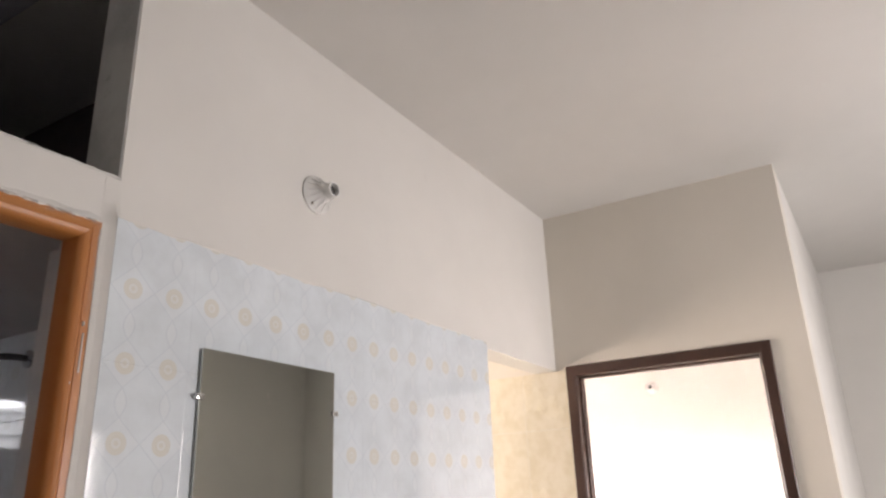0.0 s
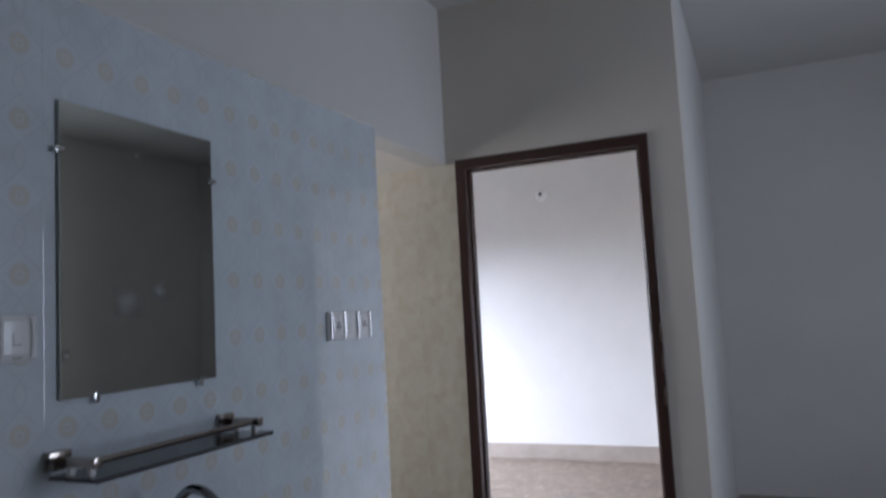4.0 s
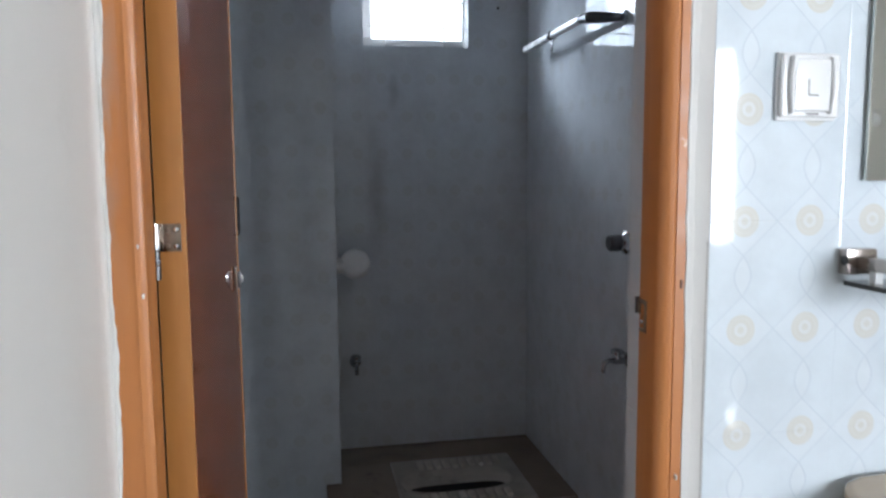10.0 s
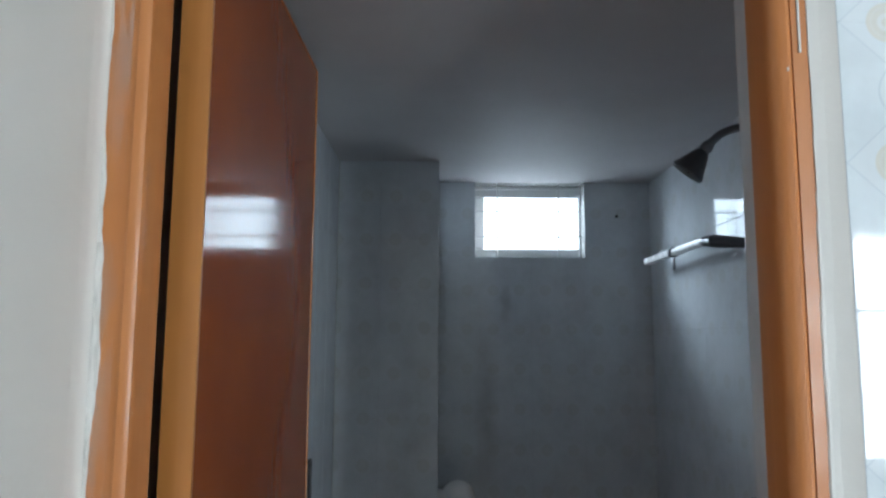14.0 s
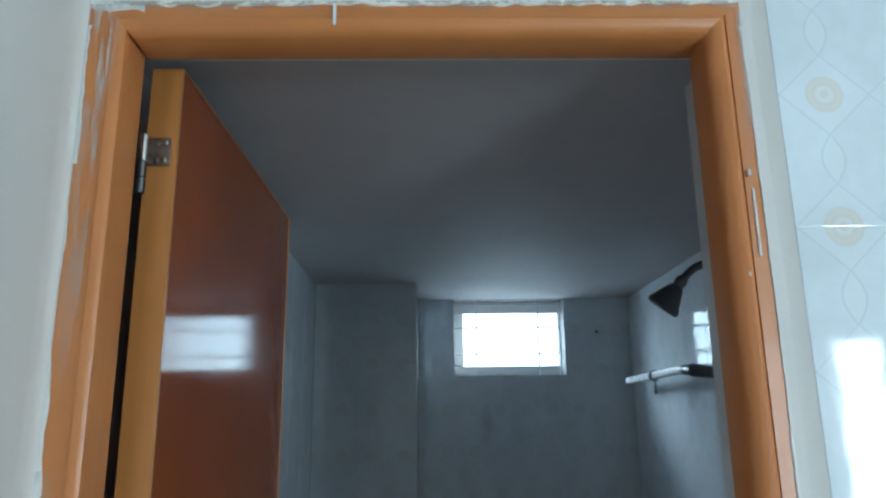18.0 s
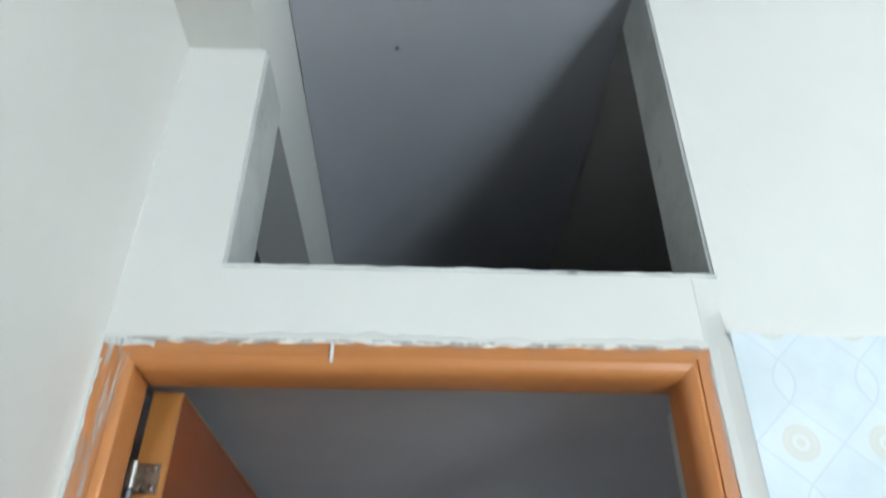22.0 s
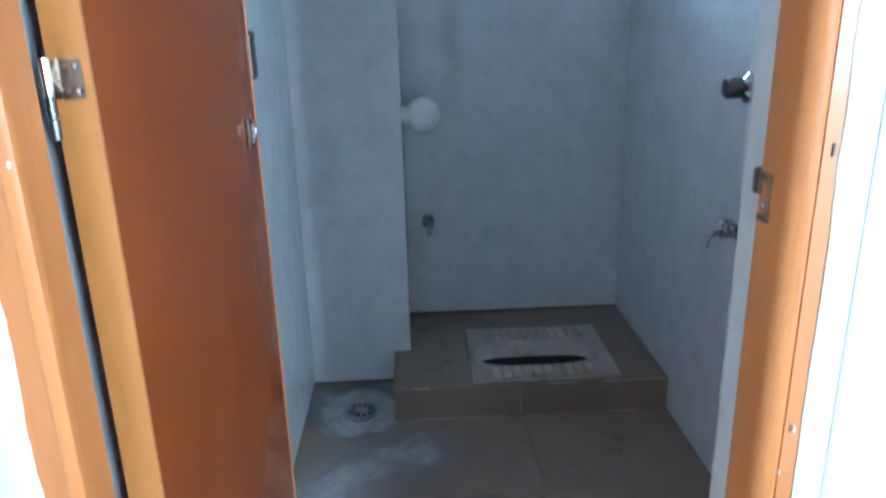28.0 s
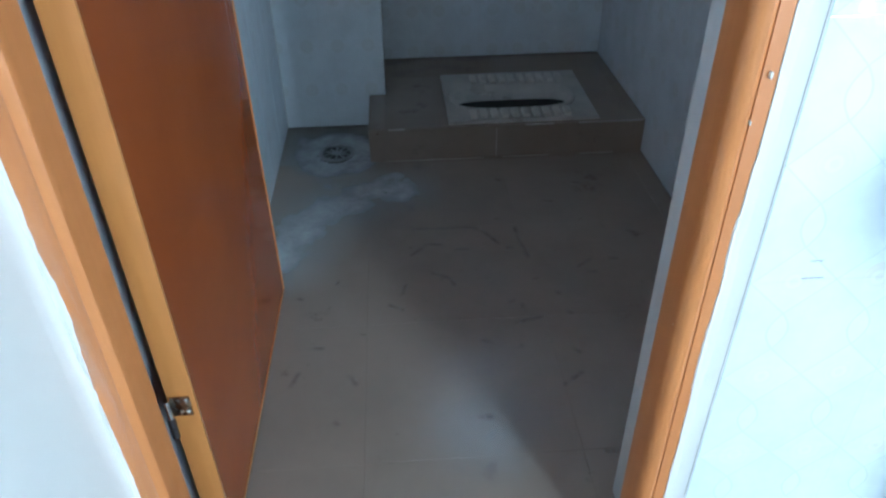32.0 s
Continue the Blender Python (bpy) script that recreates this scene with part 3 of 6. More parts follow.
# thin slab added below the through ceiling, darker and more lavender than its paint
loft_ceiling = structure("ceiling_loft", box(bmesh.new(), HX0 - 0.006, TX0 - 0.0045, 0.012, BY1 - 0.008, CEIL - 0.005, CEIL - 0.001), LOFT_CEIL, "lavender-grey slab added under the loft ceiling", "ceiling")
# side wall, end lining and unseen floor, added dark to dim the loft
loft_wall = structure("wall_loft_west", box(bmesh.new(), BX0, BX0 + 0.006, WT + 0.002, BY1, HZ, 2.5745), LOFT_SHADE, "cement side wall of the loft, darkened for the shade there", "wall")
loft_back = structure("wall_loft_north", box(bmesh.new(), BX0 + 0.0062, BX1 - 0.001, BY1 - 0.006, BY1, HZ, 2.5742), LOFT_SHADE, "lining added at the loft's end wall, darkened for shade", "wall")
loft_slab = structure("floor_loft", box(bmesh.new(), BX0 + 0.0062, BX1, WT + 0.002, BY1 - 0.0062, HZ - 0.0038, HZ - 0.001), LOFT_SHADE, "unseen loft floor sheet, darkened to keep the loft dim", "floor")
loft_floor = structure("ceiling_bath", box(bmesh.new(), BX0, BX1, BY0, BY1, BCEIL, HZ - 0.004), BATH_CEIL, "low grey-painted bathroom ceiling slab under the loft", "ceiling")

floor_hall = structure("floor_hall", box(box(bmesh.new(), XL - WT, XD + WT, YS - WT, 0.0, -0.15, -0.006), XW - WT, XL - WT - 0.0002, YS - WT, YW + WT, -0.15, -0.006), GROUT, "dusty stone-tiled hall floor", "floor")
floor_kitchen = structure("floor_kitchen", box(bmesh.new(), BX1 + WT, XD + WT, 0.0, BY1, -0.15, -0.006), GROUT, "dusty stone-tiled kitchen floor", "floor")
floor_bath = structure("floor_bath", box(bmesh.new(), BX0, BX1 + WT, 0.0, BY1, -0.15, -0.006), BATH_GROUT, "dirty grey-brown tiled bathroom floor", "floor")
floor_room = structure("floor_room", box(bmesh.new(), XD + WT, R2X, YC, R2Y, -0.15, 0.0), ROOM_FLOOR, "bare brown screed floor strewn with dust", "floor")
floor_alcove = structure("floor_alcove", box(bmesh.new(), XD + WT, XR, YS - WT, YC, -0.15, -0.006), GROUT, "dark grey tiled alcove floor", "floor")
ground = structure("ground", box(bmesh.new(), -600, 600, -600, 600, -3.6, -3.4), EARTH, "dry earth and scrub outside the building", "ground")

# duct, platform
duct = structure("duct", box(bmesh.new(), BX0, -0.459, 1.687, BY1, 0, BCEIL), GROUT, "boxed-in tiled pipe duct in the bathroom corner", "duct")
PX0, PY0, PZ = -0.510, 1.406, 0.110
PAN = (-0.260, 0.222, 1.420, 1.822)
bm = bmesh.new()
box(bm, PX0 + 0.004, PAN[0] + 0.02, PY0 + 0.004, BY1, 0, PZ - 0.004)
box(bm, PAN[1] - 0.02, BX1, PY0 + 0.004, BY1, 0, PZ - 0.004)
box(bm, PAN[0] + 0.02, PAN[1] - 0.02, PY0 + 0.004, PAN[2] + 0.02, 0, PZ - 0.004)
box(bm, PAN[0] + 0.02, PAN[1] - 0.02, PAN[3] - 0.02, BY1, 0, PZ - 0.004)
platform = structure("platform", bm, BATH_GROUT, "raised tiled step under the squat toilet", "platform")


# ---- door frames ----
def door_frame(name, a0, a1, top, profile, place, materials, label, base, first=None, head=None):
    """Two jambs and a head with mitred corners. profile: (into the opening, depth); place maps (along, depth, up)."""
    fr = thing(name, base, label, "door frame", kind="structure")

    def sweep(ring_a, ring_b):
        bm = bmesh.new()
        va, vb = [bm.verts.new(p) for p in ring_a], [bm.verts.new(p) for p in ring_b]
        k = len(va)
        for i in range(k):
            j = (i + 1) % k
            bm.faces.new((va[i], va[j], vb[j], vb[i]))
        bm.faces.new(va[::-1])
        bm.faces.new(vb)
        bmesh.ops.recalc_face_normals(bm, faces=bm.faces)
        return bm
    part("jamb", sweep([place(a0 + u, d, 0.0) for u, d in first or profile], [place(a0 + u, d, top - u) for u, d in first or profile]), materials[0], fr)
    part("jamb", sweep([place(a1 - u, d, 0.0) for u, d in profile], [place(a1 - u, d, top - u) for u, d in profile]), materials[0], fr)
    part("head", sweep([place(a0 + u, d, top - u) for u, d in head or profile], [place(a1 - u, d, top - u) for u, d in head or profile]), materials[1], fr)
    return fr


MOULD = [(0, 0.084), (0, -0.007), (0.017, -0.007), (0.0180, -0.001), (0.0192, -0.008), (0.024, -0.011), (0.030, -0.010), (0.035, -0.0070),
         (0.039, -0.002), (0.042, 0.004), (0.040, 0.050), (0.022, 0.050), (0.022, 0.084)]
PLAIN = [p for p in MOULD if p[0] not in (0.017, 0.0180)]
LEFT = [(0, 0.050)] + [(min(u, 0.036 if d < 0.02 else 0.0345), d) for u, d in PLAIN if d < 0.06 and (u, d) != (0.022, 0.050)]
orange_frame = door_frame("door_frame_orange", DX0, DX1, DTOP, MOULD, lambda a, d, z: (a, d, z), (FRAME_WOOD, FRAME_HEAD),
                          "orange-brown moulded wooden bathroom door frame with filler smears", (-0.44, 0.05, 0), LEFT, PLAIN)
part("edge_strip", box(bmesh.new(), DX0 - 0.007, DX0 - 0.0002, -0.0068, 0.05, 0.0, DTOP - 0.001), FRAME_WOOD, orange_frame, "", False)
DARK = [(0, 0.070), (0, -0.008), (0.003, -0.011), (0.041, -0.011), (0.047, -0.006), (0.047, 0.030), (0.054, 0.030), (0.056, 0.033), (0.056, 0.070)]
dark_frame = door_frame("door_frame_dark", -0.910, -0.030, 2.075, DARK, lambda a, d, z: (XD + d, a, z), (DARK_WOOD, DARK_WOOD),
                        "dark brown stained wooden door frame without a leaf", (XD + 0.05, -0.5, 0))
for z in (0.98, 1.12, 1.24):
    part("keep", box(bmesh.new(), XD - 0.015, XD - 0.0095, -0.909, -0.898, z - 0.035, z + 0.035, 0.002), STEEL, dark_frame, "rusty keep plate")

# ---- bathroom door leaf, open inwards ----
LEAF_W, LEAF_T, LEAF_H = 0.676, 0.038, 2.012
leaf = thing("door_leaf", (-0.719, 0.088, 0.0), "open red-brown glossy bathroom door with golden edges", "door")
turn = Matrix.Translation((-0.719, 0.088, 0.0)) @ Matrix.Rotation(radians(-0.4), 4, "Z") @ Matrix.Translation((0.719, -0.088, 0.0))


def leaf_box(x0, x1, y0, y1, z0, z1, bevel):
    b = box(bmesh.new(), x0, x1, y0, y1, z0, z1, bevel)
    bmesh.ops.transform(b, matrix=turn, verts=b.verts)
    return b


LX1 = -0.719
part("panel", leaf_box(LX1 - LEAF_T + 0.002, LX1 - 0.002, 0.090, 0.088 + LEAF_W - 0.002, 0.012, 0.010 + LEAF_H, 0.0), LEAF_FACE, leaf, "dark red laminate faces", False)
part("hinge_stile_lipping", leaf_box(LX1 - LEAF_T, LX1, 0.088, 0.094, 0.010, 0.012 + LEAF_H, 0.0015), LEAF_EDGE, leaf, "golden wood edge strip")
part("lock_stile_lipping", leaf_box(LX1 - LEAF_T, LX1, 0.088 + LEAF_W - 0.006, 0.088 + LEAF_W, 0.010, 0.012 + LEAF_H, 0.0015), LEAF_EDGE, leaf)
part("top_lipping", leaf_box(LX1 - LEAF_T, LX1, 0.0942, 0.088 + LEAF_W - 0.0062, 0.0105 + LEAF_H, 0.0125 + LEAF_H, 0.0), LEAF_EDGE, leaf, "", False)
part("bottom_lipping", leaf_box(LX1 - LEAF_T, LX1, 0.0942, 0.088 + LEAF_W - 0.0062, 0.009, 0.0115, 0.0), LEAF_EDGE, leaf, "", False)
# latch on the face, bolt slot in the free edge
latch = part("latch", leaf_box(LX1, LX1 + 0.004, 0.672, 0.700, 1.004, 1.056, 0.0015), STEEL, leaf, "small worn steel latch")
part("knob", leaf_box(LX1 + 0.0042, LX1 + 0.016, 0.686, 0.698, 1.022, 1.040, 0.004), CHROME, latch)
part("bolt", leaf_box(LX1 + 0.0042, LX1 + 0.012, 0.673, 0.684, 1.012, 1.048, 0.003), DARK_CHROME, latch)
hasp = bmesh.new()
yf = 0.088 + LEAF_W
tube(hasp, [(LX1 - 0.001, yf - 0.002, 1.120), (LX1 - 0.001, yf + 0.026, 1.120), (LX1 - 0.001, yf + 0.032, 1.126), (LX1 - 0.001, yf + 0.032, 1.160), (LX1 - 0.001, yf + 0.032, 1.194), (LX1 - 0.001, yf + 0.026, 1.200), (LX1 - 0.001, yf - 0.002, 1.200)], 0.0042, 8, 5)
bmesh.ops.transform(hasp, matrix=turn, verts=hasp.verts)
part("hasp", hasp, BLACK, leaf, "dark steel hasp at the free edge")


def hinge(z):
    h = thing("hinge", (-0.763, 0.086, z - 0.05), "steel butt hinge between the orange frame and open door", "hinge", "door hinges")
    bm = bmesh.new()
    box(bm, -0.7535, -0.7255, 0.0850, 0.0878, z - 0.018, z + 0.018, 0.0006)
    plate = part("leaf_plate", bm, STEEL, h)
    for px, pz in ((-0.731, 0.011), (-0.742, 0.011), (-0.731, -0.011), (-0.742, -0.011)):
        b = lathe(bmesh.new(), [(0, 0.0028), (0.0032, 0.0018), (0.0042, 0)], Matrix.Translation((px, 0.0849, z + pz)) @ Matrix.Rotation(radians(90), 4, "X"), 12)
        part("screw", b, CHROME if px > -0.735 else STEEL, plate)
    for a, b in ((-0.014, 0.019), (-0.034, -0.0155), (-0.054, -0.0355)):
        part("knuckle", cyl(bmesh.new(), (-0.7555, 0.0795, z + a), (-0.7555, 0.0795, z + b), 0.0052), SILVER if a > -0.03 else DARK_CHROME, h)
    return h


for z in (1.912, 1.171, 0.335):
    hinge(z)

strike = thing("strike_plate", (-0.099, 0.038, 1.026), "worn dark steel strike plate on the door frame", "strike plate")
bm = bmesh.new()
for y0, y1, z0, z1 in ((0.026, 0.031, 1.026, 1.072), (0.031, 0.0497, 1.066, 1.072), (0.031, 0.046, 1.026, 1.031), (0.0450, 0.0497, 1.050, 1.066)):
    box(bm, -0.1012, -0.0975, y0, y1, z0, z1, 0.0006, 1)
part("plate", bm, STEEL, strike)
part("lip", box(bmesh.new(), -0.1030, -0.0940, 0.0502, 0.0560, 1.050, 1.074, 0.0015), DARK_CHROME, strike, "bent dark lip")
part("screw", lathe(bmesh.new(), [(0, 0.0022), (0.0026, 0.0014), (0.0034, 0)], Matrix.Translation((-0.0998, 0.0388, 1.040)) @ Matrix.Rotation(radians(-90), 4, "Y"), 10), CHROME, strike)

# ---- filler smears along the frame ----
def smear(name, along, lo, hi, edge, wander, place, material, parent, seed, step=0.006, lift=0.0016, label="", rough=34.0):
    """A thin skim with a straight side and a wandering side: along runs lo to hi, edge is the mean width."""
    bm = bmesh.new()
    k = int((hi - lo) / step) + 1
    rows = []
    for i in range(k + 1):
        s = lo + (hi - lo) * i / k
        w = edge + wander * (noise.noise((s * 3.1, seed, 0.3)) * 1.1 + 0.7 * noise.noise((s * rough, seed, 4.1)) + 0.25 * noise.noise((s * 90, seed, 9.7)))
        w = max(w, 0.0008)
        rows.append([bm.verts.new(place(s, q, h)) for q, h in ((0.0, 0.0), (0.0, lift), (w * 0.7, lift), (w, 0.0))])
    for p, q in zip(rows, rows[1:]):
        for j in range(3):
            bm.faces.new((p[j], p[j + 1], q[j + 1], q[j]))
    bmesh.ops.recalc_face_normals(bm, faces=bm.faces)
    return part(name, bm, material, parent, label)


FF = -0.0072                               # face of the orange frame
smear("filler", "z", 0.0, 2.040, 0.0030, 0.0045, lambda s, q, h: (DX1 - q, FF - h, s), PLASTER, wall_door, 1.7, rough=13.0)
smear("filler", "z", 0.0, 1.86, 0.0050, 0.0065, lambda s, q, h: (DX0 - 0.007 + q, FF - h, s), PLASTER, wall_door, 5.2, rough=11.0)
smear("filler", "x", DX0 + 0.055, DX1, 0.0055, 0.0065, lambda s, q, h: (s, FF - h, DTOP - q), PLASTER, wall_door, 8.8, rough=46.0, step=0.003)
smear("filler", "x", DX0 - 0.007, DX0 + 0.0545, 0.016, 0.0110, lambda s, q, h: (s, FF - h, DTOP - q), PUTTY, wall_door, 3.3, label="crumbly filler lump", rough=70.0, step=0.003)
smear("filler", "z", 1.862, DTOP - 0.030, 0.0040, 0.0060, lambda s, q, h: (DX0 - 0.007 + q, FF - h, s), PUTTY, wall_door, 6.1, rough=52.0, step=0.003)


def scraped(x0, x1, z0, z1, y, cover, material, parent, step=0.006):
    """A thin scraped skin of filler on the face of the frame."""
    nx, nz = max(2, int((x1 - x0) / step)), max(2, int((z1 - z0) / step))
    pts, vals, quads = [], [], []
    for j in range(nz + 1):
        for i in range(nx + 1):
            u, v = i / nx, j / nz
            pts.append((x0 + (x1 - x0) * u, y, z0 + (z1 - z0) * v))
            vals.append(max(0.0, min(1.0, cover(u, v))))
    for j in range(nz):
        for i in range(nx):
            a = j * (nx + 1) + i
            quads.append((a, a + 1, a + nx + 2, a + nx + 1))
    me = bpy.data.meshes.new("filler_smear")
    me.from_pydata(pts, [], quads)
    at = me.attributes.new("cover", "FLOAT", "POINT")
    for k, v in enumerate(vals):
        at.data[k].value = v
    me.materials.append(material)
    ob = new("filler_smear", me)
    ob.parent = parent
    ob.matrix_parent_inverse = Matrix.Translation(-parent.location)
    return tagged(ob)


scraped(DX0 - 0.0068, DX0 + 0.0175, 1.56, DTOP - 0.004, FF - 0.0022, lambda u, v: (0.16 + 0.46 * v) * min(1.0, 5 * v) * min(1.0, 0.45 + 0.8 * u), SCRAPED, orange_frame)
scraped(DX0 + 0.019, DX0 + 0.034, 1.90, DTOP - 0.020, -0.0122, lambda u, v: 0.9 * v * (1 - u), SCRAPED, orange_frame)
scraped(DX0 - 0.0068, DX0 + 0.0165, 0.25, 1.55, FF - 0.0022, lambda u, v: 0.42 * (1 - 0.6 * u) * (0.5 + 0.5 * math.sin(9 * v)) * min(1.0, 6 * v), SCRAPED, orange_frame, 0.008)
scraped(DX0 + 0.02, DX1 - 0.001, DTOP - 0.0160, DTOP - 0.0005, FF - 0.0024, lambda u, v: 0.12 + 0.75 * v * v, SCRAPED_HEAD, orange_frame, 0.005)
scraped(DX1 - 0.0160, DX1 - 0.0005, 1.80, DTOP - 0.016, FF - 0.0022, lambda u, v: (0.2 + 0.6 * v) * u, SCRAPED, orange_frame)
smear("filler_edge", "z", 0.0, 2.056, 0.010, 0.004, lambda s, q, h: (DX1 + q, -0.0066 - h * 0.6 - 0.50 * max(0.0, q - 0.004), s), PLASTER, wall_door, 9.4, rough=20.0)
smear("filler_edge", "x", DX0, DX1, 0.012, 0.010, lambda s, q, h: (s, -0.0002 - h * 3 * max(0.0, 1 - q / 0.02), DTOP + q), PLASTER, wall_door, 2.4)
smear("plaster_edge", "x", -0.033, TX1, 0.0045, 0.0060, lambda s, q, h: (s, TILE_Y - h * 0.5, TILE_TOP - 0.001 - q), PLASTER, wall_basin, 14.2, rough=15.0, label="ragged painted edge over the tiles")
# drips of pale paint on the frame
part("paint_drip", box(bmesh.new(), -0.521, -0.517, -0.0128, -0.0105, 2.024, 2.050, 0.0008), PUTTY, orange_frame, "white paint run")
part("paint_drip", box(bmesh.new(), -0.0690, -0.0665, -0.0090, -0.0070, 1.755, 1.830, 0.0006), PUTTY, orange_frame, "white paint run")
for k in range(6):
    zz, side = random.uniform(0.3, 2.0), random.random()
    xx = random.uniform(-0.780, -0.752) if side < 0.6 else random.uniform(-0.096, -0.064)
    s = random.uniform(0.0008, 0.0024)
    part("paint_fleck", box(bmesh.new(), xx - s, xx + s * 0.6, -0.0116, -0.0066, zz - s * 1.6, zz + s * 2.0, s * 0.4, 1), PUTTY, orange_frame)
part("paint_chip", box(bmesh.new(), -0.068, -0.0645, -0.0085, -0.0066, 1.094, 1.106, 0.0009, 1), DARK_WOOD, orange_frame, "dark chip")
# rough lip of the hatch sill
smear("sill_lip", "x", HX0, HX1, 0.006, 0.004, lambda s, q, h: (s, 0.002 - h, HZ + q), PUTTY, wall_door, 12.5, lift=0.004)
part("mortar_lump", lathe(bmesh.new(), [(0, 0.007), (0.010, 0.004), (0.014, 0)], Matrix.Translation((-0.214, 0.008, HZ)), 9), BLACK, wall_door, "dark mortar crumb")
crack = bmesh.new()
tube(crack, [(-0.046, -0.0004, 2.108), (-0.044, -0.0006, 2.101), (-0.047, -0.0005, 2.096), (-0.045, -0.0004, 2.089)], 0.0011, 6, 3)
part("plaster_crack", crack, BLACK, wall_door, "short dark crack")

crack = bmesh.new()
tube(crack, [(-0.0346, -0.0166, 0.20), (-0.0349, -0.0165, 0.45), (-0.0344, -0.0167, 0.70), (-0.0348, -0.0165, 0.95), (-0.0345, -0.0166, 1.16)], 0.0006, 6, 6)
part("plaster_crack", crack, COPPER, wall_door, "hairline crack beside the tiles")

for x0, x1, z in ((0.026, 0.052, 0.588), (0.030, 0.045, 0.612)):
    part("scratch", box(bmesh.new(), x0, x1, TILE_Y - 0.0005, TILE_Y - 0.0001, z - 0.0006, z + 0.0006), COPPER, wall_basin, "dark scratch in the glaze", False)

# ---- basin and what hangs by it ----
basin = thing("washbasin", (0.42, -0.2, 0.0), "beige glazed pedestal washbasin against rosette tiles", "washbasin")
BCX = 0.434


def basin_ring(half, depth, back, n=88, power=2.3, corner=7.0):
    """A D-shaped outline: straight and square at the wall, bowed in front."""
    pts = []
    for i in range(n):
        a = 2 * math.pi * i / n
        c, s = math.cos(a), math.sin(a)
        if s >= 0:
            pts.append((half * math.copysign(abs(c) ** (2 / corner), c), back * abs(s) ** (2 / corner)))
        else:
            pts.append((half * math.copysign(abs(c) ** (2 / power), c), -depth * abs(s) ** (2 / power)))
    return pts


def basin_shell():
    bm = bmesh.new()
    # (half width, front depth, back depth, middle y, z); outside from the foot up, over the rim, down into the bowl
    levels = [(0.088, 0.092, 0.080, -0.185, 0.640, 4), (0.122, 0.132, 0.102, -0.185, 0.648, 4), (0.184, 0.206, 0.130, -0.184, 0.674, 5), (0.230, 0.256, 0.145, -0.179, 0.706, 6),
              (0.254, 0.280, 0.150, -0.173, 0.744, 8), (0.262, 0.289, 0.150, -0.170, 0.774, 9), (0.264, 0.291, 0.151, -0.170, 0.789, 9), (0.263, 0.290, 0.151, -0.170, 0.797, 9),
              (0.258, 0.285, 0.147, -0.170, 0.802, 9), (0.251, 0.278, 0.143, -0.170, 0.804, 9), (0.246, 0.270, 0.126, -0.170, 0.8035, 9), (0.240, 0.262, 0.108, -0.172, 0.8032, 9), (0.221, 0.226, 0.064, -0.210, 0.803, 4.6), (0.215, 0.219, 0.059, -0.210, 0.799, 4.6),
              (0.206, 0.207, 0.054, -0.210, 0.784, 4.2), (0.180, 0.176, 0.046, -0.212, 0.748, 3.4), (0.140, 0.130, 0.036, -0.222, 0.716, 2.6), (0.068, 0.058, 0.026, -0.240, 0.702, 2.0), (0.020, 0.018, 0.018, -0.250, 0.699, 2.0)]
    rings = []
    for h, d, b, my, z, corner in levels:
        ring = []
        for x, y in basin_ring(h, d, b, corner=corner):
            zz = z
            if z > 0.76 and h > 0.18:          # the rim falls a little to the front
                zz -= 0.022 * max(0.0, min(1.0, (-(my + y) - 0.10) / 0.36))
            if z > 0.785 and h > 0.24:         # and rises to a low lip along the wall
                zz += 0.010 * max(0.0, min(1.0, (my + y * 0.975 + 0.060) / 0.030))
            ring.append(bm.verts.new((BCX + x * 1.018, my + y * 0.975, zz)))
        rings.append(ring)
    k = len(rings[0])
    for p, q in zip(rings, rings[1:]):
        for i in range(k):
            j = (i + 1) % k
            bm.faces.new((p[i], p[j], q[j], q[i]))
    bm.faces.new(rings[0][::-1])
    bm.faces.new(rings[-1])
    bmesh.ops.recalc_face_normals(bm, faces=bm.faces)
    return bm


bowl = part("bowl", basin_shell(), CERAMIC, basin)
part("overflow", lathe(bmesh.new(), [(0, 0.001), (0.008, 0.001), (0.009, 0)], Matrix.Translation((0.415, -0.1632, 0.766)) @ Matrix.Rotation(radians(76), 4, "X"), 18), BLACK, bowl, "dark overflow hole")
part("waste", lathe(bmesh.new(), [(0, 0.002), (0.010, 0.002), (0.019, 0.004), (0.022, 0.001)], Matrix.Translation((BCX, -0.250, 0.6995)), 24), CHROME, bowl, "chrome waste")
ped = [(0.114, 0.0), (0.112, 0.02), (0.099, 0.07), (0.092, 0.18), (0.088, 0.36), (0.089, 0.50), (0.092, 0.575), (0.095, 0.592), (0.093, 0.602), (0.096, 0.636), (0.096, 0.652)]
bm = lathe(bmesh.new(), ped, Matrix.Translation((0.428, -0.195, 0.0)), 40)
part("pedestal", bm, CERAMIC, basin)

tap = thing("tap", (0.415, -0.098, 0.8036), "chrome swan-neck basin tap with a crosshead knob", "tap")
TX, TY, TZ = 0.415, -0.098, 0.8036
part("base_flange", lathe(bmesh.new(), [(0, 0.006), (0.020, 0.006), (0.024, 0.003), (0.025, 0)], Matrix.Translation((TX, TY, TZ)), 28), BASIN_TAP, tap)
part("body", lathe(bmesh.new(), [(0.0215, 0.006), (0.0235, 0.016), (0.0240, 0.028), (0.0215, 0.040), (0.0175, 0.050), (0.0165, 0.058), (0, 0.060)], Matrix.Translation((TX, TY, TZ)), 28), BASIN_TAP, tap)
knob = part("knob", cyl(bmesh.new(), (TX - 0.012, TY - 0.003, TZ + 0.030), (TX - 0.040, TY - 0.010, TZ + 0.033), 0.0165, 0.0180), BASIN_TAP, tap)
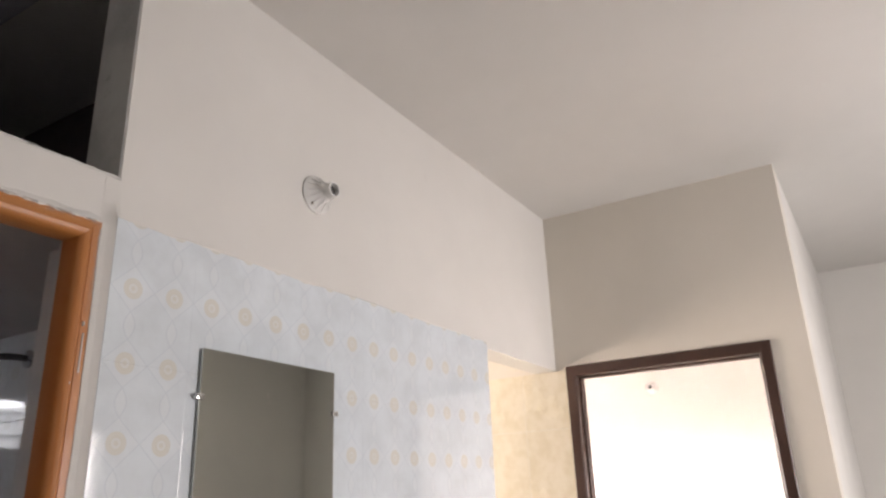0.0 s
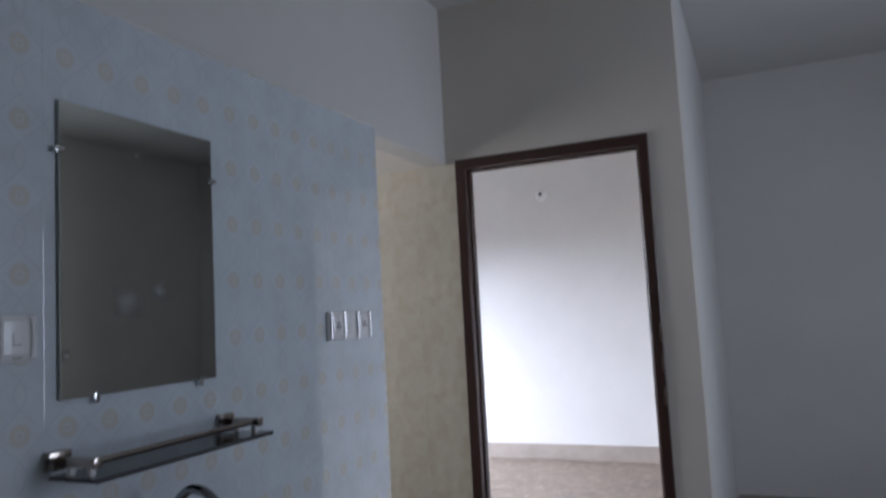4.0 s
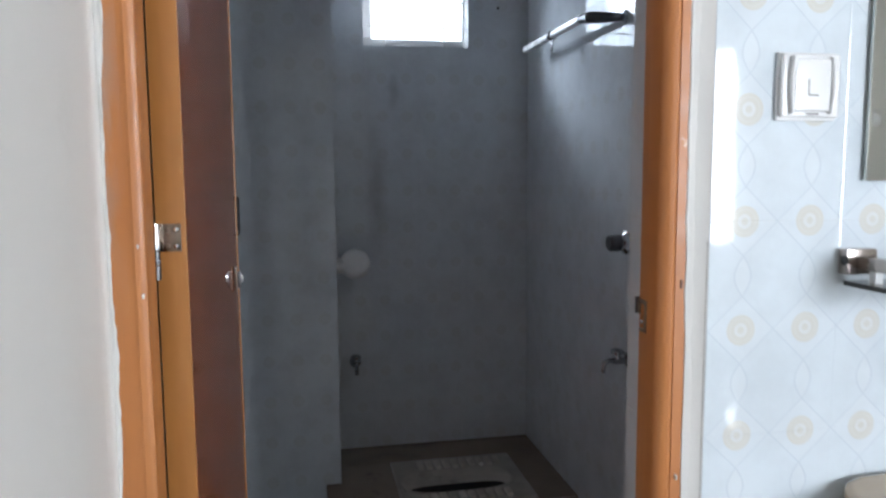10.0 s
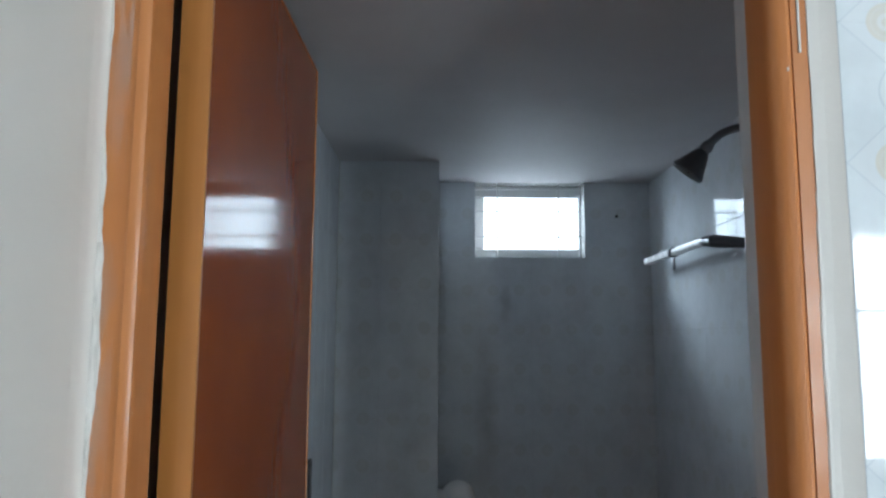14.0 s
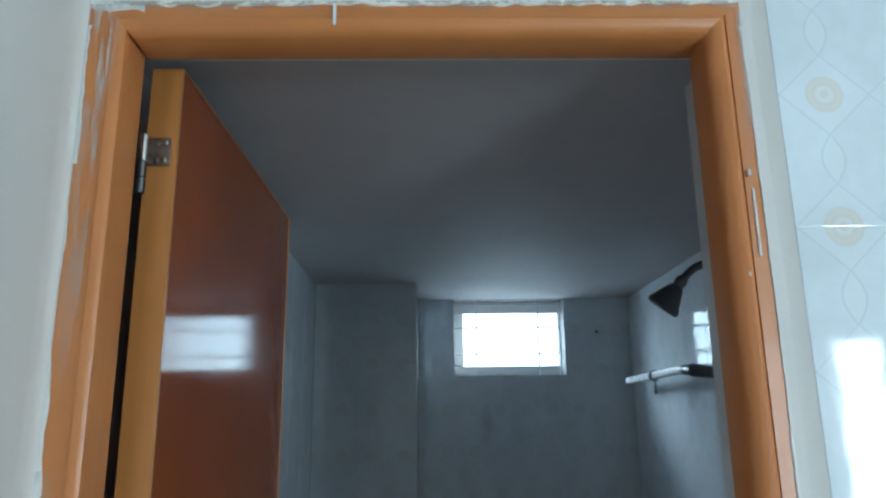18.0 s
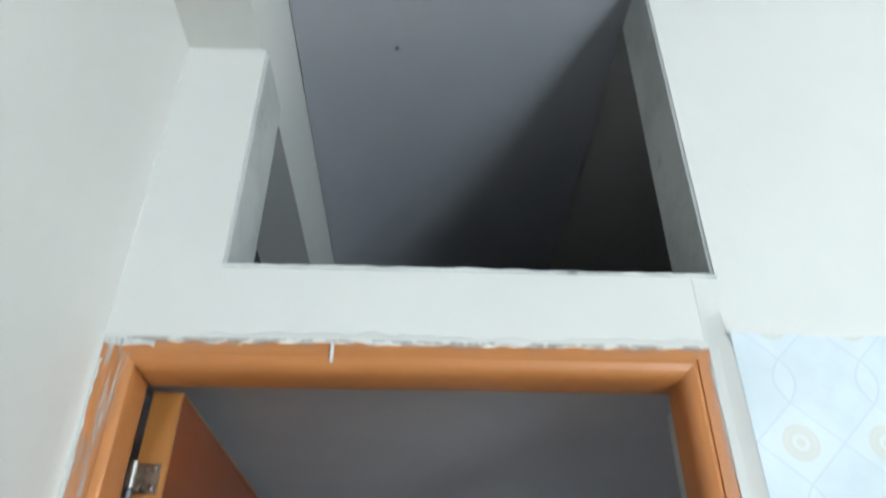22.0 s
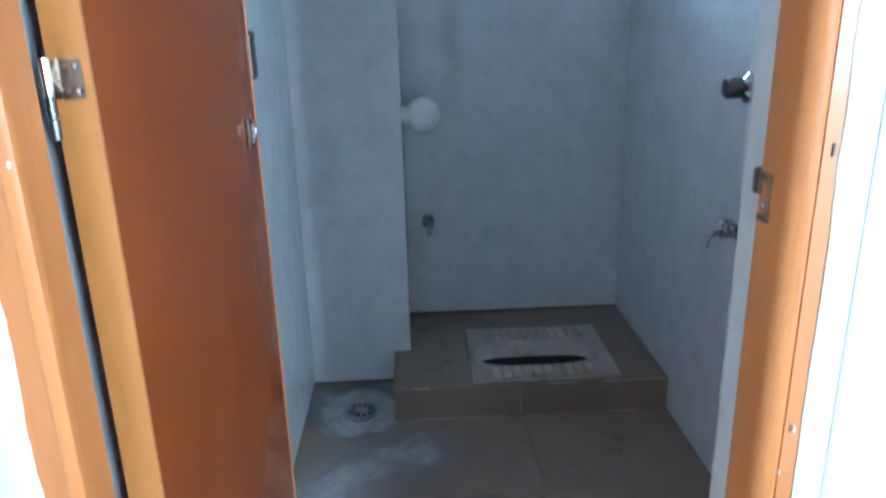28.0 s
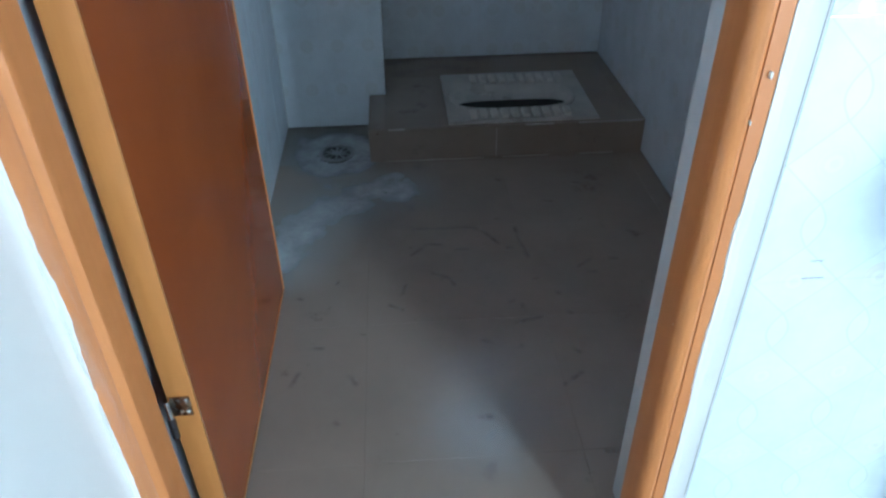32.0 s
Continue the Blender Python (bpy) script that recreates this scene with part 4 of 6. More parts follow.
head = Matrix.Translation((TX - 0.0405, TY - 0.0102, TZ + 0.033)) @ Vector((-0.96, -0.25, 0.10)).to_track_quat("Z", "Y").to_matrix().to_4x4()
part("crosshead", lathe(bmesh.new(), [(0, 0.016), (0.016, 0.015), (0.025, 0.009), (0.022, 0)], head, 10), BASIN_TAP, knob)
bm = bmesh.new()
tube(bm, [(TX, TY, TZ + 0.046), (TX, TY, TZ + 0.115), (TX, TY + 0.001, TZ + 0.156), (TX + 0.002, TY - 0.009, TZ + 0.193), (TX + 0.005, TY - 0.040, TZ + 0.217), (TX + 0.009, TY - 0.077, TZ + 0.211), (TX + 0.012, TY - 0.103, TZ + 0.189), (TX + 0.013, TY - 0.109, TZ + 0.172)], 0.0104, 16, 8)
part("spout", bm, BASIN_TAP, tap)
part("aerator", cyl(bmesh.new(), (TX + 0.013, TY - 0.109, TZ + 0.175), (TX + 0.014, TY - 0.114, TZ + 0.155), 0.0125, 0.0128), BASIN_TAP, tap)
part("nut", lathe(bmesh.new(), [(0.011, 0), (0.0135, 0.003), (0.0135, 0.012), (0.011, 0.015)], Matrix.Translation((TX, TY, TZ + 0.056)), 6), BASIN_TAP, tap)

supply = thing("water_supply", (0.33, -0.03, 0.50), "grey flexible hose and black stop valve under the basin", "plumbing")
part("angle_pipe", cyl(bmesh.new(), (0.258, -0.060, 0.528), (0.392, -0.066, 0.546), 0.0105, 0.0105), GREY_PIPE, supply, "dull grey pipe")
part("wall_stub", cyl(bmesh.new(), (0.256, TILE_Y, 0.528), (0.256, -0.066, 0.528), 0.0095), STEEL, supply)
bm = bmesh.new()
tube(bm, [(0.268, -0.066, 0.524), (0.300, -0.070, 0.534), (0.345, -0.078, 0.566), (0.385, -0.100, 0.604), (0.405, -0.115, 0.660)], 0.0055, 10, 6)
part("hose", bm, COPPER, supply, "thin grey hose")
part("valve_body", cyl(bmesh.new(), (0.382, TILE_Y, 0.460), (0.382, -0.046, 0.460), 0.010), BLACK, supply)
part("valve_knob", cyl(bmesh.new(), (0.382, -0.047, 0.460), (0.382, -0.058, 0.460), 0.014, 0.012, 10), BLACK, supply)
bm = bmesh.new()
tube(bm, [(0.388, -0.064, 0.545), (0.396, -0.062, 0.535), (0.394, -0.050, 0.500), (0.384, -0.042, 0.470)], 0.0080, 10, 5)
part("elbow", bm, BLACK, supply)

mirror = thing("wall_mirror", (0.40, TILE_Y, 1.286), "frameless dusty wall mirror held by small clips", "mirror")
MX0, MX1, MZ0, MZ1 = 0.197, 0.633, 1.238, 1.841
part("mirror_plate", box(bmesh.new(), MX0, MX1, TILE_Y - 0.0095, TILE_Y - 0.004, MZ0, MZ1, 0.0008, 1), MIRROR, mirror, "", False)
for cx, cz, wide in ((0.278, MZ0, 0), (0.577, MZ0, 0), (MX0, 1.737, 1), (MX1, 1.735, 1)):
    bm = bmesh.new()
    if wide:
        s = 1 if cx == MX0 else -1
        box(bm, *sorted((cx - s * 0.012, cx + s * 0.008)), TILE_Y - 0.0135, TILE_Y - 0.0100, cz - 0.006, cz + 0.006, 0.001)
        box(bm, *sorted((cx - s * 0.012, cx - s * 0.002)), TILE_Y - 0.0100, TILE_Y - 0.0002, cz - 0.006, cz + 0.006)
    else:
        box(bm, cx - 0.006, cx + 0.006, TILE_Y - 0.0135, TILE_Y - 0.0100, cz - 0.014, cz + 0.008, 0.001)
        box(bm, cx - 0.006, cx + 0.006, TILE_Y - 0.0100, TILE_Y - 0.0002, cz - 0.014, cz - 0.002)
    part("clip", bm, CHROME, mirror, "chrome clip")

rnd = random.Random(4)
for k in range(13):
    cz, ch, cw = 1.345 + 0.0125 * k + rnd.uniform(-0.002, 0.002), rnd.uniform(0.002, 0.0045), rnd.uniform(0.0015, 0.0035)
    part("edge_chip", box(bmesh.new(), MX1 - cw, MX1 + 0.0006, TILE_Y - 0.0101, TILE_Y - 0.0030, cz - ch, cz + ch, 0.0004, 1), CHROME, mirror, "bright chipped edge")
for x0, x1, z0, z1 in ((0.322, 0.398, 1.395, 1.462), (0.425, 0.478, 1.432, 1.474), (0.198, 0.216, 1.312, 1.336)):
    scraped(x0, x1, z0, z1, TILE_Y - 0.0098, lambda u, v: 1.1 - 2.2 * math.hypot(u - 0.5, v - 0.5), FAINT_PALE, mirror, 0.004)

shelf = thing("glass_shelf", (0.42, TILE_Y, 1.09), "glass bathroom shelf with chrome brackets and rail", "shelf")
SZ = 1.099
part("glass", box(bmesh.new(), 0.170, 0.690, -0.150, -0.026, SZ - 0.006, SZ, 0.001, 1), SHELF_GLASS, shelf, "dark-edged glass plate", False)
part("glass_edge", box(bmesh.new(), 0.170, 0.690, -0.1528, -0.1504, SZ - 0.0085, SZ + 0.0006, 0.0), BLACK, shelf, "dark polished edge", False)
part("glass_edge", box(bmesh.new(), 0.1676, 0.1696, -0.150, -0.030, SZ - 0.006, SZ, 0.0), BLACK, shelf, "dark polished edge", False)
for bx in (0.190, 0.664):
    br = part("bracket", box(bmesh.new(), bx - 0.024, bx + 0.024, -0.036, TILE_Y - 0.0004, 1.108, 1.144, 0.003), SHELF_METAL, shelf)
    part("bracket_screw", lathe(bmesh.new(), [(0, 0.0015), (0.006, 0.001), (0.007, 0)], Matrix.Translation((bx - 0.0242, -0.031, 1.128)) @ Matrix.Rotation(radians(-90), 4, "Y"), 12), BLACK, br, "dark screw hole")
    part("arm", box(bmesh.new(), bx - 0.009, bx + 0.009, -0.128, -0.0362, 1.116, 1.134, 0.003), SHELF_METAL, br)
    part("arm_cap", box(bmesh.new(), bx - 0.010, bx + 0.010, -0.136, -0.1282, 1.115, 1.135, 0.003), SHELF_METAL, br)
    for cy in (-0.062, -0.116):
        part("glass_clip", box(bmesh.new(), bx - 0.006, bx + 0.006, cy - 0.006, cy + 0.006, SZ + 0.0002, 1.1158, 0.001), PLASTIC, br, "pale clip")
part("rail", cyl(bmesh.new(), (0.205, -0.120, 1.126), (0.650, -0.120, 1.126), 0.0068), SHELF_METAL, shelf)

dish = thing("soap_dish", (0.545, TILE_Y, 0.94), "pink translucent plastic soap dish on the tiles", "soap dish")
bm = bmesh.new()
box(bm, 0.475, 0.625, -0.130, -0.030, 0.944, 0.949, 0.002)
for a in ((0.475, 0.625, -0.130, -0.126, 0.949, 0.960), (0.475, 0.479, -0.126, -0.030, 0.949, 0.960), (0.621, 0.625, -0.126, -0.030, 0.949, 0.960)):
    box(bm, *a)
part("tray", bm, PINK, dish)
bm = bmesh.new()
tube(bm, [(0.482, -0.052, 0.950), (0.481, -0.050, 0.972), (0.486, -0.044, 0.990), (0.496, -0.034, 0.996)], 0.0022, 8, 6)
part("hook", bm, SHELF_METAL, dish, "thin bent wire hook")
part("back_plate", box(bmesh.new(), 0.490, 0.600, -0.0296, TILE_Y - 0.0004, 0.940, 0.985, 0.003), PINK, dish)
for k in range(5):
    part("rib", box(bmesh.new(), 0.497 + k * 0.025, 0.502 + k * 0.025, -0.122, -0.040, 0.9492, 0.953), PINK, dish)

move(dish, 0.030, 0.015, -0.042)
switch = thing("light_switch", (0.070, TILE_Y, 1.36), "white single rocker light switch on the tiles", "switch")
part("back_box", box(bmesh.new(), 0.022, 0.111, TILE_Y - 0.006, TILE_Y - 0.0004, 1.362, 1.452, 0.002), PLASTIC, switch)
part("frame", box(bmesh.new(), 0.024, 0.112, TILE_Y - 0.012, TILE_Y - 0.0062, 1.366, 1.450, 0.004, 3), PLASTIC, switch)
# silver side strips drawn white, their glint painted as plain colour
for sx, out in ((0.0365, -1), (0.0985, 1)):
    bm = bmesh.new()
    tube(bm, [(sx - out * 0.0022, TILE_Y - 0.0155, 1.371), (sx, TILE_Y - 0.0168, 1.390), (sx + out * 0.0006, TILE_Y - 0.0172, 1.409), (sx, TILE_Y - 0.0168, 1.428), (sx - out * 0.0022, TILE_Y - 0.0155, 1.446)], 0.0027, 8, 5)
    part("side_strip", bm, PLASTIC, switch)
rk = part("rocker", box(bmesh.new(), 0.0400, 0.0950, TILE_Y - 0.0165, TILE_Y - 0.0122, 1.374, 1.443, 0.003, 3), PLASTIC, switch)
for a in ((0.060, 0.076, 1.394, 1.396), (0.060, 0.062, 1.396, 1.416)):
    part("mark", box(bmesh.new(), a[0], a[1], TILE_Y - 0.0171, TILE_Y - 0.0167, a[2], a[3]), COPPER, rk, "grey mark")
part("name_bar", box(bmesh.new(), 0.062, 0.080, TILE_Y - 0.0127, TILE_Y - 0.0122, 1.3695, 1.372), COPPER, switch, "grey bar")

move(switch, 0.034, 0, -0.043)
socket = thing("double_socket", (1.28, TILE_Y, 1.30), "white wall plate with two sockets and a narrow switch", "socket")
part("back_plate", box(bmesh.new(), 1.148, 1.408, TILE_Y - 0.012, TILE_Y - 0.0004, 1.297, 1.390, 0.003), PLASTIC, socket)
for x0, x1 in ((1.152, 1.240), (1.318, 1.404)):
    u = part("socket_unit", box(bmesh.new(), x0 + 0.008, x1 - 0.008, TILE_Y - 0.016, TILE_Y - 0.0122, 1.307, 1.380, 0.003), PLASTIC, socket)
    for sx, z0, z1 in ((x0, 1.300, 1.387), (x1 - 0.008, 1.300, 1.387)):
        part("trim", cyl(bmesh.new(), (sx + 0.004, TILE_Y - 0.0165, z0), (sx + 0.004, TILE_Y - 0.0165, z1), 0.0046, seg=14), SILVER, u, "raised silver edge")
    part("trim", cyl(bmesh.new(), (x0 + 0.0185, TILE_Y - 0.0165, 1.316), (x0 + 0.0185, TILE_Y - 0.0165, 1.372), 0.0030, seg=12), SILVER, u, "silver strip")
    mid = (x0 + x1) / 2 + 0.004
    part("outlet", lathe(bmesh.new(), [(0, 0.0006), (0.012, 0.0006), (0.017, 0.0030), (0.019, 0)], Matrix.Translation((mid, TILE_Y - 0.0162, 1.344)) @ Matrix.Rotation(radians(90), 4, "X"), 24), PLASTIC, u)
    for hx, hz in ((-0.008, -0.004), (0.008, -0.004), (0.0, 0.007)):
        part("pin_hole", cyl(bmesh.new(), (mid + hx, TILE_Y - 0.0165, 1.344 + hz), (mid + hx, TILE_Y - 0.0182, 1.344 + hz), 0.0046, seg=10), BLACK, u, "dark pin hole")
rocker = part("rocker", box(bmesh.new(), 1.254, 1.304, TILE_Y - 0.0165, TILE_Y - 0.0122, 1.309, 1.378, 0.003), PLASTIC, socket)
part("trim", cyl(bmesh.new(), (1.2475, TILE_Y - 0.0140, 1.312), (1.2475, TILE_Y - 0.0140, 1.374), 0.0034, seg=12), SILVER, rocker, "silver strip")


def lamp_holder(base, direction, label):
    """A fluted white batten lamp holder, without a bulb."""
    h = thing("lamp_holder", base, label, "lamp holder", "bare lamp holders")
    m = Matrix.Translation(base) @ Vector(direction).to_track_quat("Z", "Y").to_matrix().to_4x4() @ Matrix.Diagonal((1.0, 1.0, 0.78, 1.0))
    flare = lathe(bmesh.new(), [(0.056, 0.0), (0.057, 0.006), (0.054, 0.011), (0.044, 0.020), (0.034, 0.034), (0.027, 0.048), (0.023, 0.058)], m, 40)
    part("flare", flare, PORCELAIN, h)
    part("socket", lathe(bmesh.new(), [(0.0225, 0.058), (0.0235, 0.078), (0.0235, 0.088), (0.0185, 0.089), (0.0175, 0.070)], m, 32), PORCELAIN, h)
    part("contact", lathe(bmesh.new(), [(0, 0.071), (0.0172, 0.071)], m, 24), BLACK, h, "dark socket inside")
    for k in range(14):
        a = 2 * math.pi * k / 14
        o = bmesh.new()
        tube(o, [(0.052 * math.cos(a), 0.052 * math.sin(a), 0.013), (0.040 * math.cos(a), 0.040 * math.sin(a), 0.026), (0.029 * math.cos(a), 0.029 * math.sin(a), 0.046)], 0.0022, 6, 2)
        bmesh.ops.transform(o, matrix=m, verts=o.verts)
        part("flute", o, PORCELAIN, h)
    for a in (0.9, 4.04):
        o = bmesh.new()
        cyl(o, (0.047 * math.cos(a), 0.047 * math.sin(a), 0.010), (0.047 * math.cos(a), 0.047 * math.sin(a), 0.020), 0.004, seg=10)
        bmesh.ops.transform(o, matrix=m, verts=o.verts)
        part("screw", o, STEEL, h)
    return h


lamp_holder((0.582, 0.007, 2.345), (0, -1, 0), "white fluted porcelain lamp holder above the mirror")
lamp_holder((R2X, 0.47, 2.390), (-1, 0, 0), "white lamp holder high on the empty room's wall")
lamp_holder((XR, -2.15, 2.335), (-1, 0, 0), "white lamp holder high on the alcove wall")


def fan_hook(x, y, spread):
    h = thing("ceiling_hook", (x, y, CEIL), "ceiling hook with loose stripped wires", "hook", "ceiling hooks")
    part("rose", lathe(bmesh.new(), [(0.016, 0), (0.014, -0.006), (0, -0.008)], Matrix.Translation((x, y, CEIL)), 16), COPPER, h)
    ring = bmesh.new()
    tube(ring, [(x + 0.030 * math.cos(a) * 0.7, y + 0.030 * math.cos(a) * 0.7, CEIL - 0.045 + 0.036 * math.sin(a)) for a in [math.pi / 2 + i * 2 * math.pi / 12 for i in range(13)]], 0.0027, 8, 3)
    part("loop", ring, COPPER, h)
    ring = bmesh.new()
    tube(ring, [(x + 0.022 * math.cos(a), y - 0.012 * math.cos(a), CEIL - 0.045 + 0.034 * math.sin(a)) for a in [math.pi / 2 + i * 2 * math.pi / 12 for i in range(13)]], 0.0022, 8, 3)
    part("loop", ring, ALU, h)
    for k, (dx, dy, dz) in enumerate(spread):
        w = bmesh.new()
        tube(w, [(x, y, CEIL - 0.006), (x + dx * 0.35, y + dy * 0.35, CEIL - 0.030 + dz * 0.2), (x + dx * 0.75, y + dy * 0.75, CEIL - 0.012 + dz * 0.6), (x + dx, y + dy, CEIL - 0.015 + dz)], 0.0016, 6, 4)
        part("wire", w, COPPER, h)
    return h


fan_hook(2.118, -1.728, [(-0.10, 0.06, 0.0), (0.15, -0.12, -0.03), (0.11, -0.01, -0.06)])
fan_hook(2.126, -2.023, [(-0.06, 0.05, -0.01), (0.06, -0.09, 0.0), (0.02, -0.10, 0.008)])

# ---- bathroom fittings ----
pan = thing("squat_toilet", ((PAN[0] + PAN[1]) / 2, (PAN[2] + PAN[3]) / 2, PZ), "dusty ceramic squat toilet with ribbed foot rests, set flush", "toilet")


def pan_body(piece="plate"):
    bm = bmesh.new()
    n = 64

    def hole(cx, cy, sx, sy, z):
        return [bm.verts.new((cx + sx * math.copysign(abs(math.cos(a)) ** 0.55, math.cos(a)), cy + sy * math.copysign(abs(math.sin(a)) ** 0.8, math.sin(a)), z)) for a in [2 * math.pi * i / n for i in range(n)]]

    def rim(e, z):
        pts = []
        x0, x1, y0, y1 = PAN[0] - e, PAN[1] + e, PAN[2] - e, PAN[3] + e
        for i in range(n):
            a = 2 * math.pi * i / n
            c, s = math.cos(a), math.sin(a)
            k = 1 / max(abs(c), abs(s))
            pts.append(bm.verts.new(((x0 + x1) / 2 + (x1 - x0) / 2 * c * k, (y0 + y1) / 2 + (y1 - y0) / 2 * s * k, z)))
        return pts
    if piece == "trough":
        rings = [hole(-0.043, 1.549, 0.181, 0.043, PZ + 0.0016), hole(-0.043, 1.550, 0.168, 0.036, PZ - 0.05), hole(-0.043, 1.550, 0.14, 0.020, PZ - 0.10)]
    elif piece == "bowl":
        rings = [hole(-0.035, 1.602, 0.210, 0.104, PZ + 0.0095), hole(-0.035, 1.602, 0.206, 0.100, PZ + 0.0140), hole(-0.036, 1.600, 0.199, 0.094, PZ + 0.0140), hole(-0.037, 1.594, 0.194, 0.084, PZ + 0.0085),
                 hole(-0.040, 1.574, 0.189, 0.066, PZ + 0.004), hole(-0.043, 1.549, 0.182, 0.044, PZ + 0.002)]
    else:
        rings = [rim(0.0, PZ + 0.0005), rim(-0.004, PZ + 0.009), rim(-0.016, PZ + 0.010), hole(-0.035, 1.602, 0.211, 0.105, PZ + 0.009)]
    for p, q in zip(rings, rings[1:]):
        for i in range(n):
            j = (i + 1) % n
            bm.faces.new((p[i], p[j], q[j], q[i]))
    if piece == "trough":
        bm.faces.new(rings[-1])
    bmesh.ops.recalc_face_normals(bm, faces=bm.faces)
    return bm


part("pan_body", pan_body(), PAN_GLAZE, pan)
part("bowl", pan_body("bowl"), BOWL_LIT, pan, "pale bowl rim, light put into its glaze")
# the slot's shade is painted in: its ceramic trough is simply black
part("trough", pan_body("trough"), BLACK, pan, "trough blackened for the shade in the slot")
for k in range(10):
    rx = -0.178 + k * 0.0335
    part("rib", box(bmesh.new(), rx - 0.0105, rx + 0.0105, 1.438, 1.492, PZ + 0.0090, PZ + 0.0200, 0.0040), RIB_GLAZE, pan)
    part("rib", box(bmesh.new(), rx + 0.018, rx + 0.039, 1.716, 1.780, PZ + 0.0090, PZ + 0.0200, 0.0040), RIB_GLAZE, pan)

for x0, x1 in ((0.150, 0.355), (-0.02, 0.07), (-0.45, -0.40)):
    part("worn_edge", box(bmesh.new(), x0, x1, PY0 - 0.0028, PY0 + 0.0012, PZ - 0.0035, PZ + 0.0014, 0.0006, 1), PAN_GLAZE, platform, "pale worn tile edge")
for x0, x1 in ((-0.46, -0.15), (-0.09, 0.06), (0.16, 0.27)):
    part("floor_joint", box(bmesh.new(), x0, x1, PY0 - 0.0042, PY0 - 0.0022, 0.0002, 0.0016), PAN_GLAZE, platform, "pale filled joint", False)
part("step_joint", box(bmesh.new(), -0.1112, -0.1088, PY0 - 0.0028, PY0 + 0.001, 0.004, PZ - 0.006), PAN_GLAZE, platform, "pale filled joint", False)

drain = thing("floor_drain", (-0.622, 1.472, 0.0), "round steel floor drain ringed with pale cement dust", "drain")
DM = Matrix.Translation((-0.622, 1.472, 0.0))
part("ring", lathe(bmesh.new(), [(0.042, 0.003), (0.044, 0.0065), (0.058, 0.0065), (0.061, 0.0045)], DM, 36), DRAIN_METAL, drain)
part("sump", lathe(bmesh.new(), [(0, 0.0020), (0.0425, 0.0022)], DM, 28), BLACK, drain, "dark sump")
for k in range(10):
    a = 2 * math.pi * k / 10
    b = box(bmesh.new(), -0.004, 0.004, 0.012, 0.040, 0.0032, 0.0055, 0.0008, 1)
    bmesh.ops.transform(b, matrix=DM @ Matrix.Rotation(a, 4, "Z"), verts=b.verts)
    part("bar", b, DRAIN_METAL, drain)
part("boss", lathe(bmesh.new(), [(0, 0.0065), (0.010, 0.006), (0.012, 0.0032)], DM, 16), DRAIN_METAL, drain)


def dust_sheet(name, x0, x1, y0, y1, z, cover, label, material, step=0.012):
    """A film of dust, dirt or pale tone lying on the floor; cover(x, y) gives its thickness, 0 to 1."""
    nx, ny = int((x1 - x0) / step), int((y1 - y0) / step)
    pts, vals = [], []
    for j in range(ny + 1):
        for i in range(nx + 1):
            x, y = x0 + (x1 - x0) * i / nx, y0 + (y1 - y0) * j / ny
            pts.append((x, y, z))
            vals.append(max(0.0, min(1.0, cover(x, y))))
    quads = []
    for j in range(ny):
        for i in range(nx):
            q = (j * (nx + 1) + i, j * (nx + 1) + i + 1, (j + 1) * (nx + 1) + i + 1, (j + 1) * (nx + 1) + i)
            if max(vals[k] for k in q) > 0.02:
                quads.append(q)
    me = bpy.data.meshes.new(name)
    me.from_pydata(pts, [], quads)
    at = me.attributes.new("cover", "FLOAT", "POINT")
    for k, v in enumerate(vals):
        at.data[k].value = v
    me.materials.append(material)
    ob = new(name, me)
    b = bmesh.new()
    b.from_mesh(me)
    for v in [v for v in b.verts if not v.link_faces]:
        b.verts.remove(v)
    b.to_mesh(me)
    b.free()
    return tagged(ob, label, "dust", kind="stuff")


def near(x, y, line, w):
    """1 on a broken line, falling to 0 at w from it."""
    best = 9.0
    for (ax, ay), (bx, by) in zip(line, line[1:]):
        dx, dy = bx - ax, by - ay
        t = max(0.0, min(1.0, ((x - ax) * dx + (y - ay) * dy) / (dx * dx + dy * dy)))
        best = min(best, math.hypot(x - ax - t * dx, y - ay - t * dy))
    return max(0.0, 1.0 - best / w)


def drain_cover(x, y):
    r = math.hypot(x + 0.622, (y - 1.472) * 0.9)
    if r < 0.055:
        return 0.0
    ring = 1.3 * max(0.0, 1.0 - abs(r - 0.078) / 0.105)
    return max(ring, 0.8 * near(x, y, ((-0.740, 1.59), (-0.725, 1.44), (-0.66, 1.37)), 0.08), (0.86 + 0.22 * noise.noise((x * 11, y * 11, 4.0))) * near(x, y, ((-0.44, 1.235), (-0.52, 1.21), (-0.62, 1.13), (-0.70, 1.03), (-0.75, 0.90)), 0.20), 0.55 * near(x, y, ((-0.55, 1.20), (-0.66, 1.12)), 0.24),
               0.55 * near(x, y, ((-0.65, 1.37), (-0.63, 1.20)), 0.12))


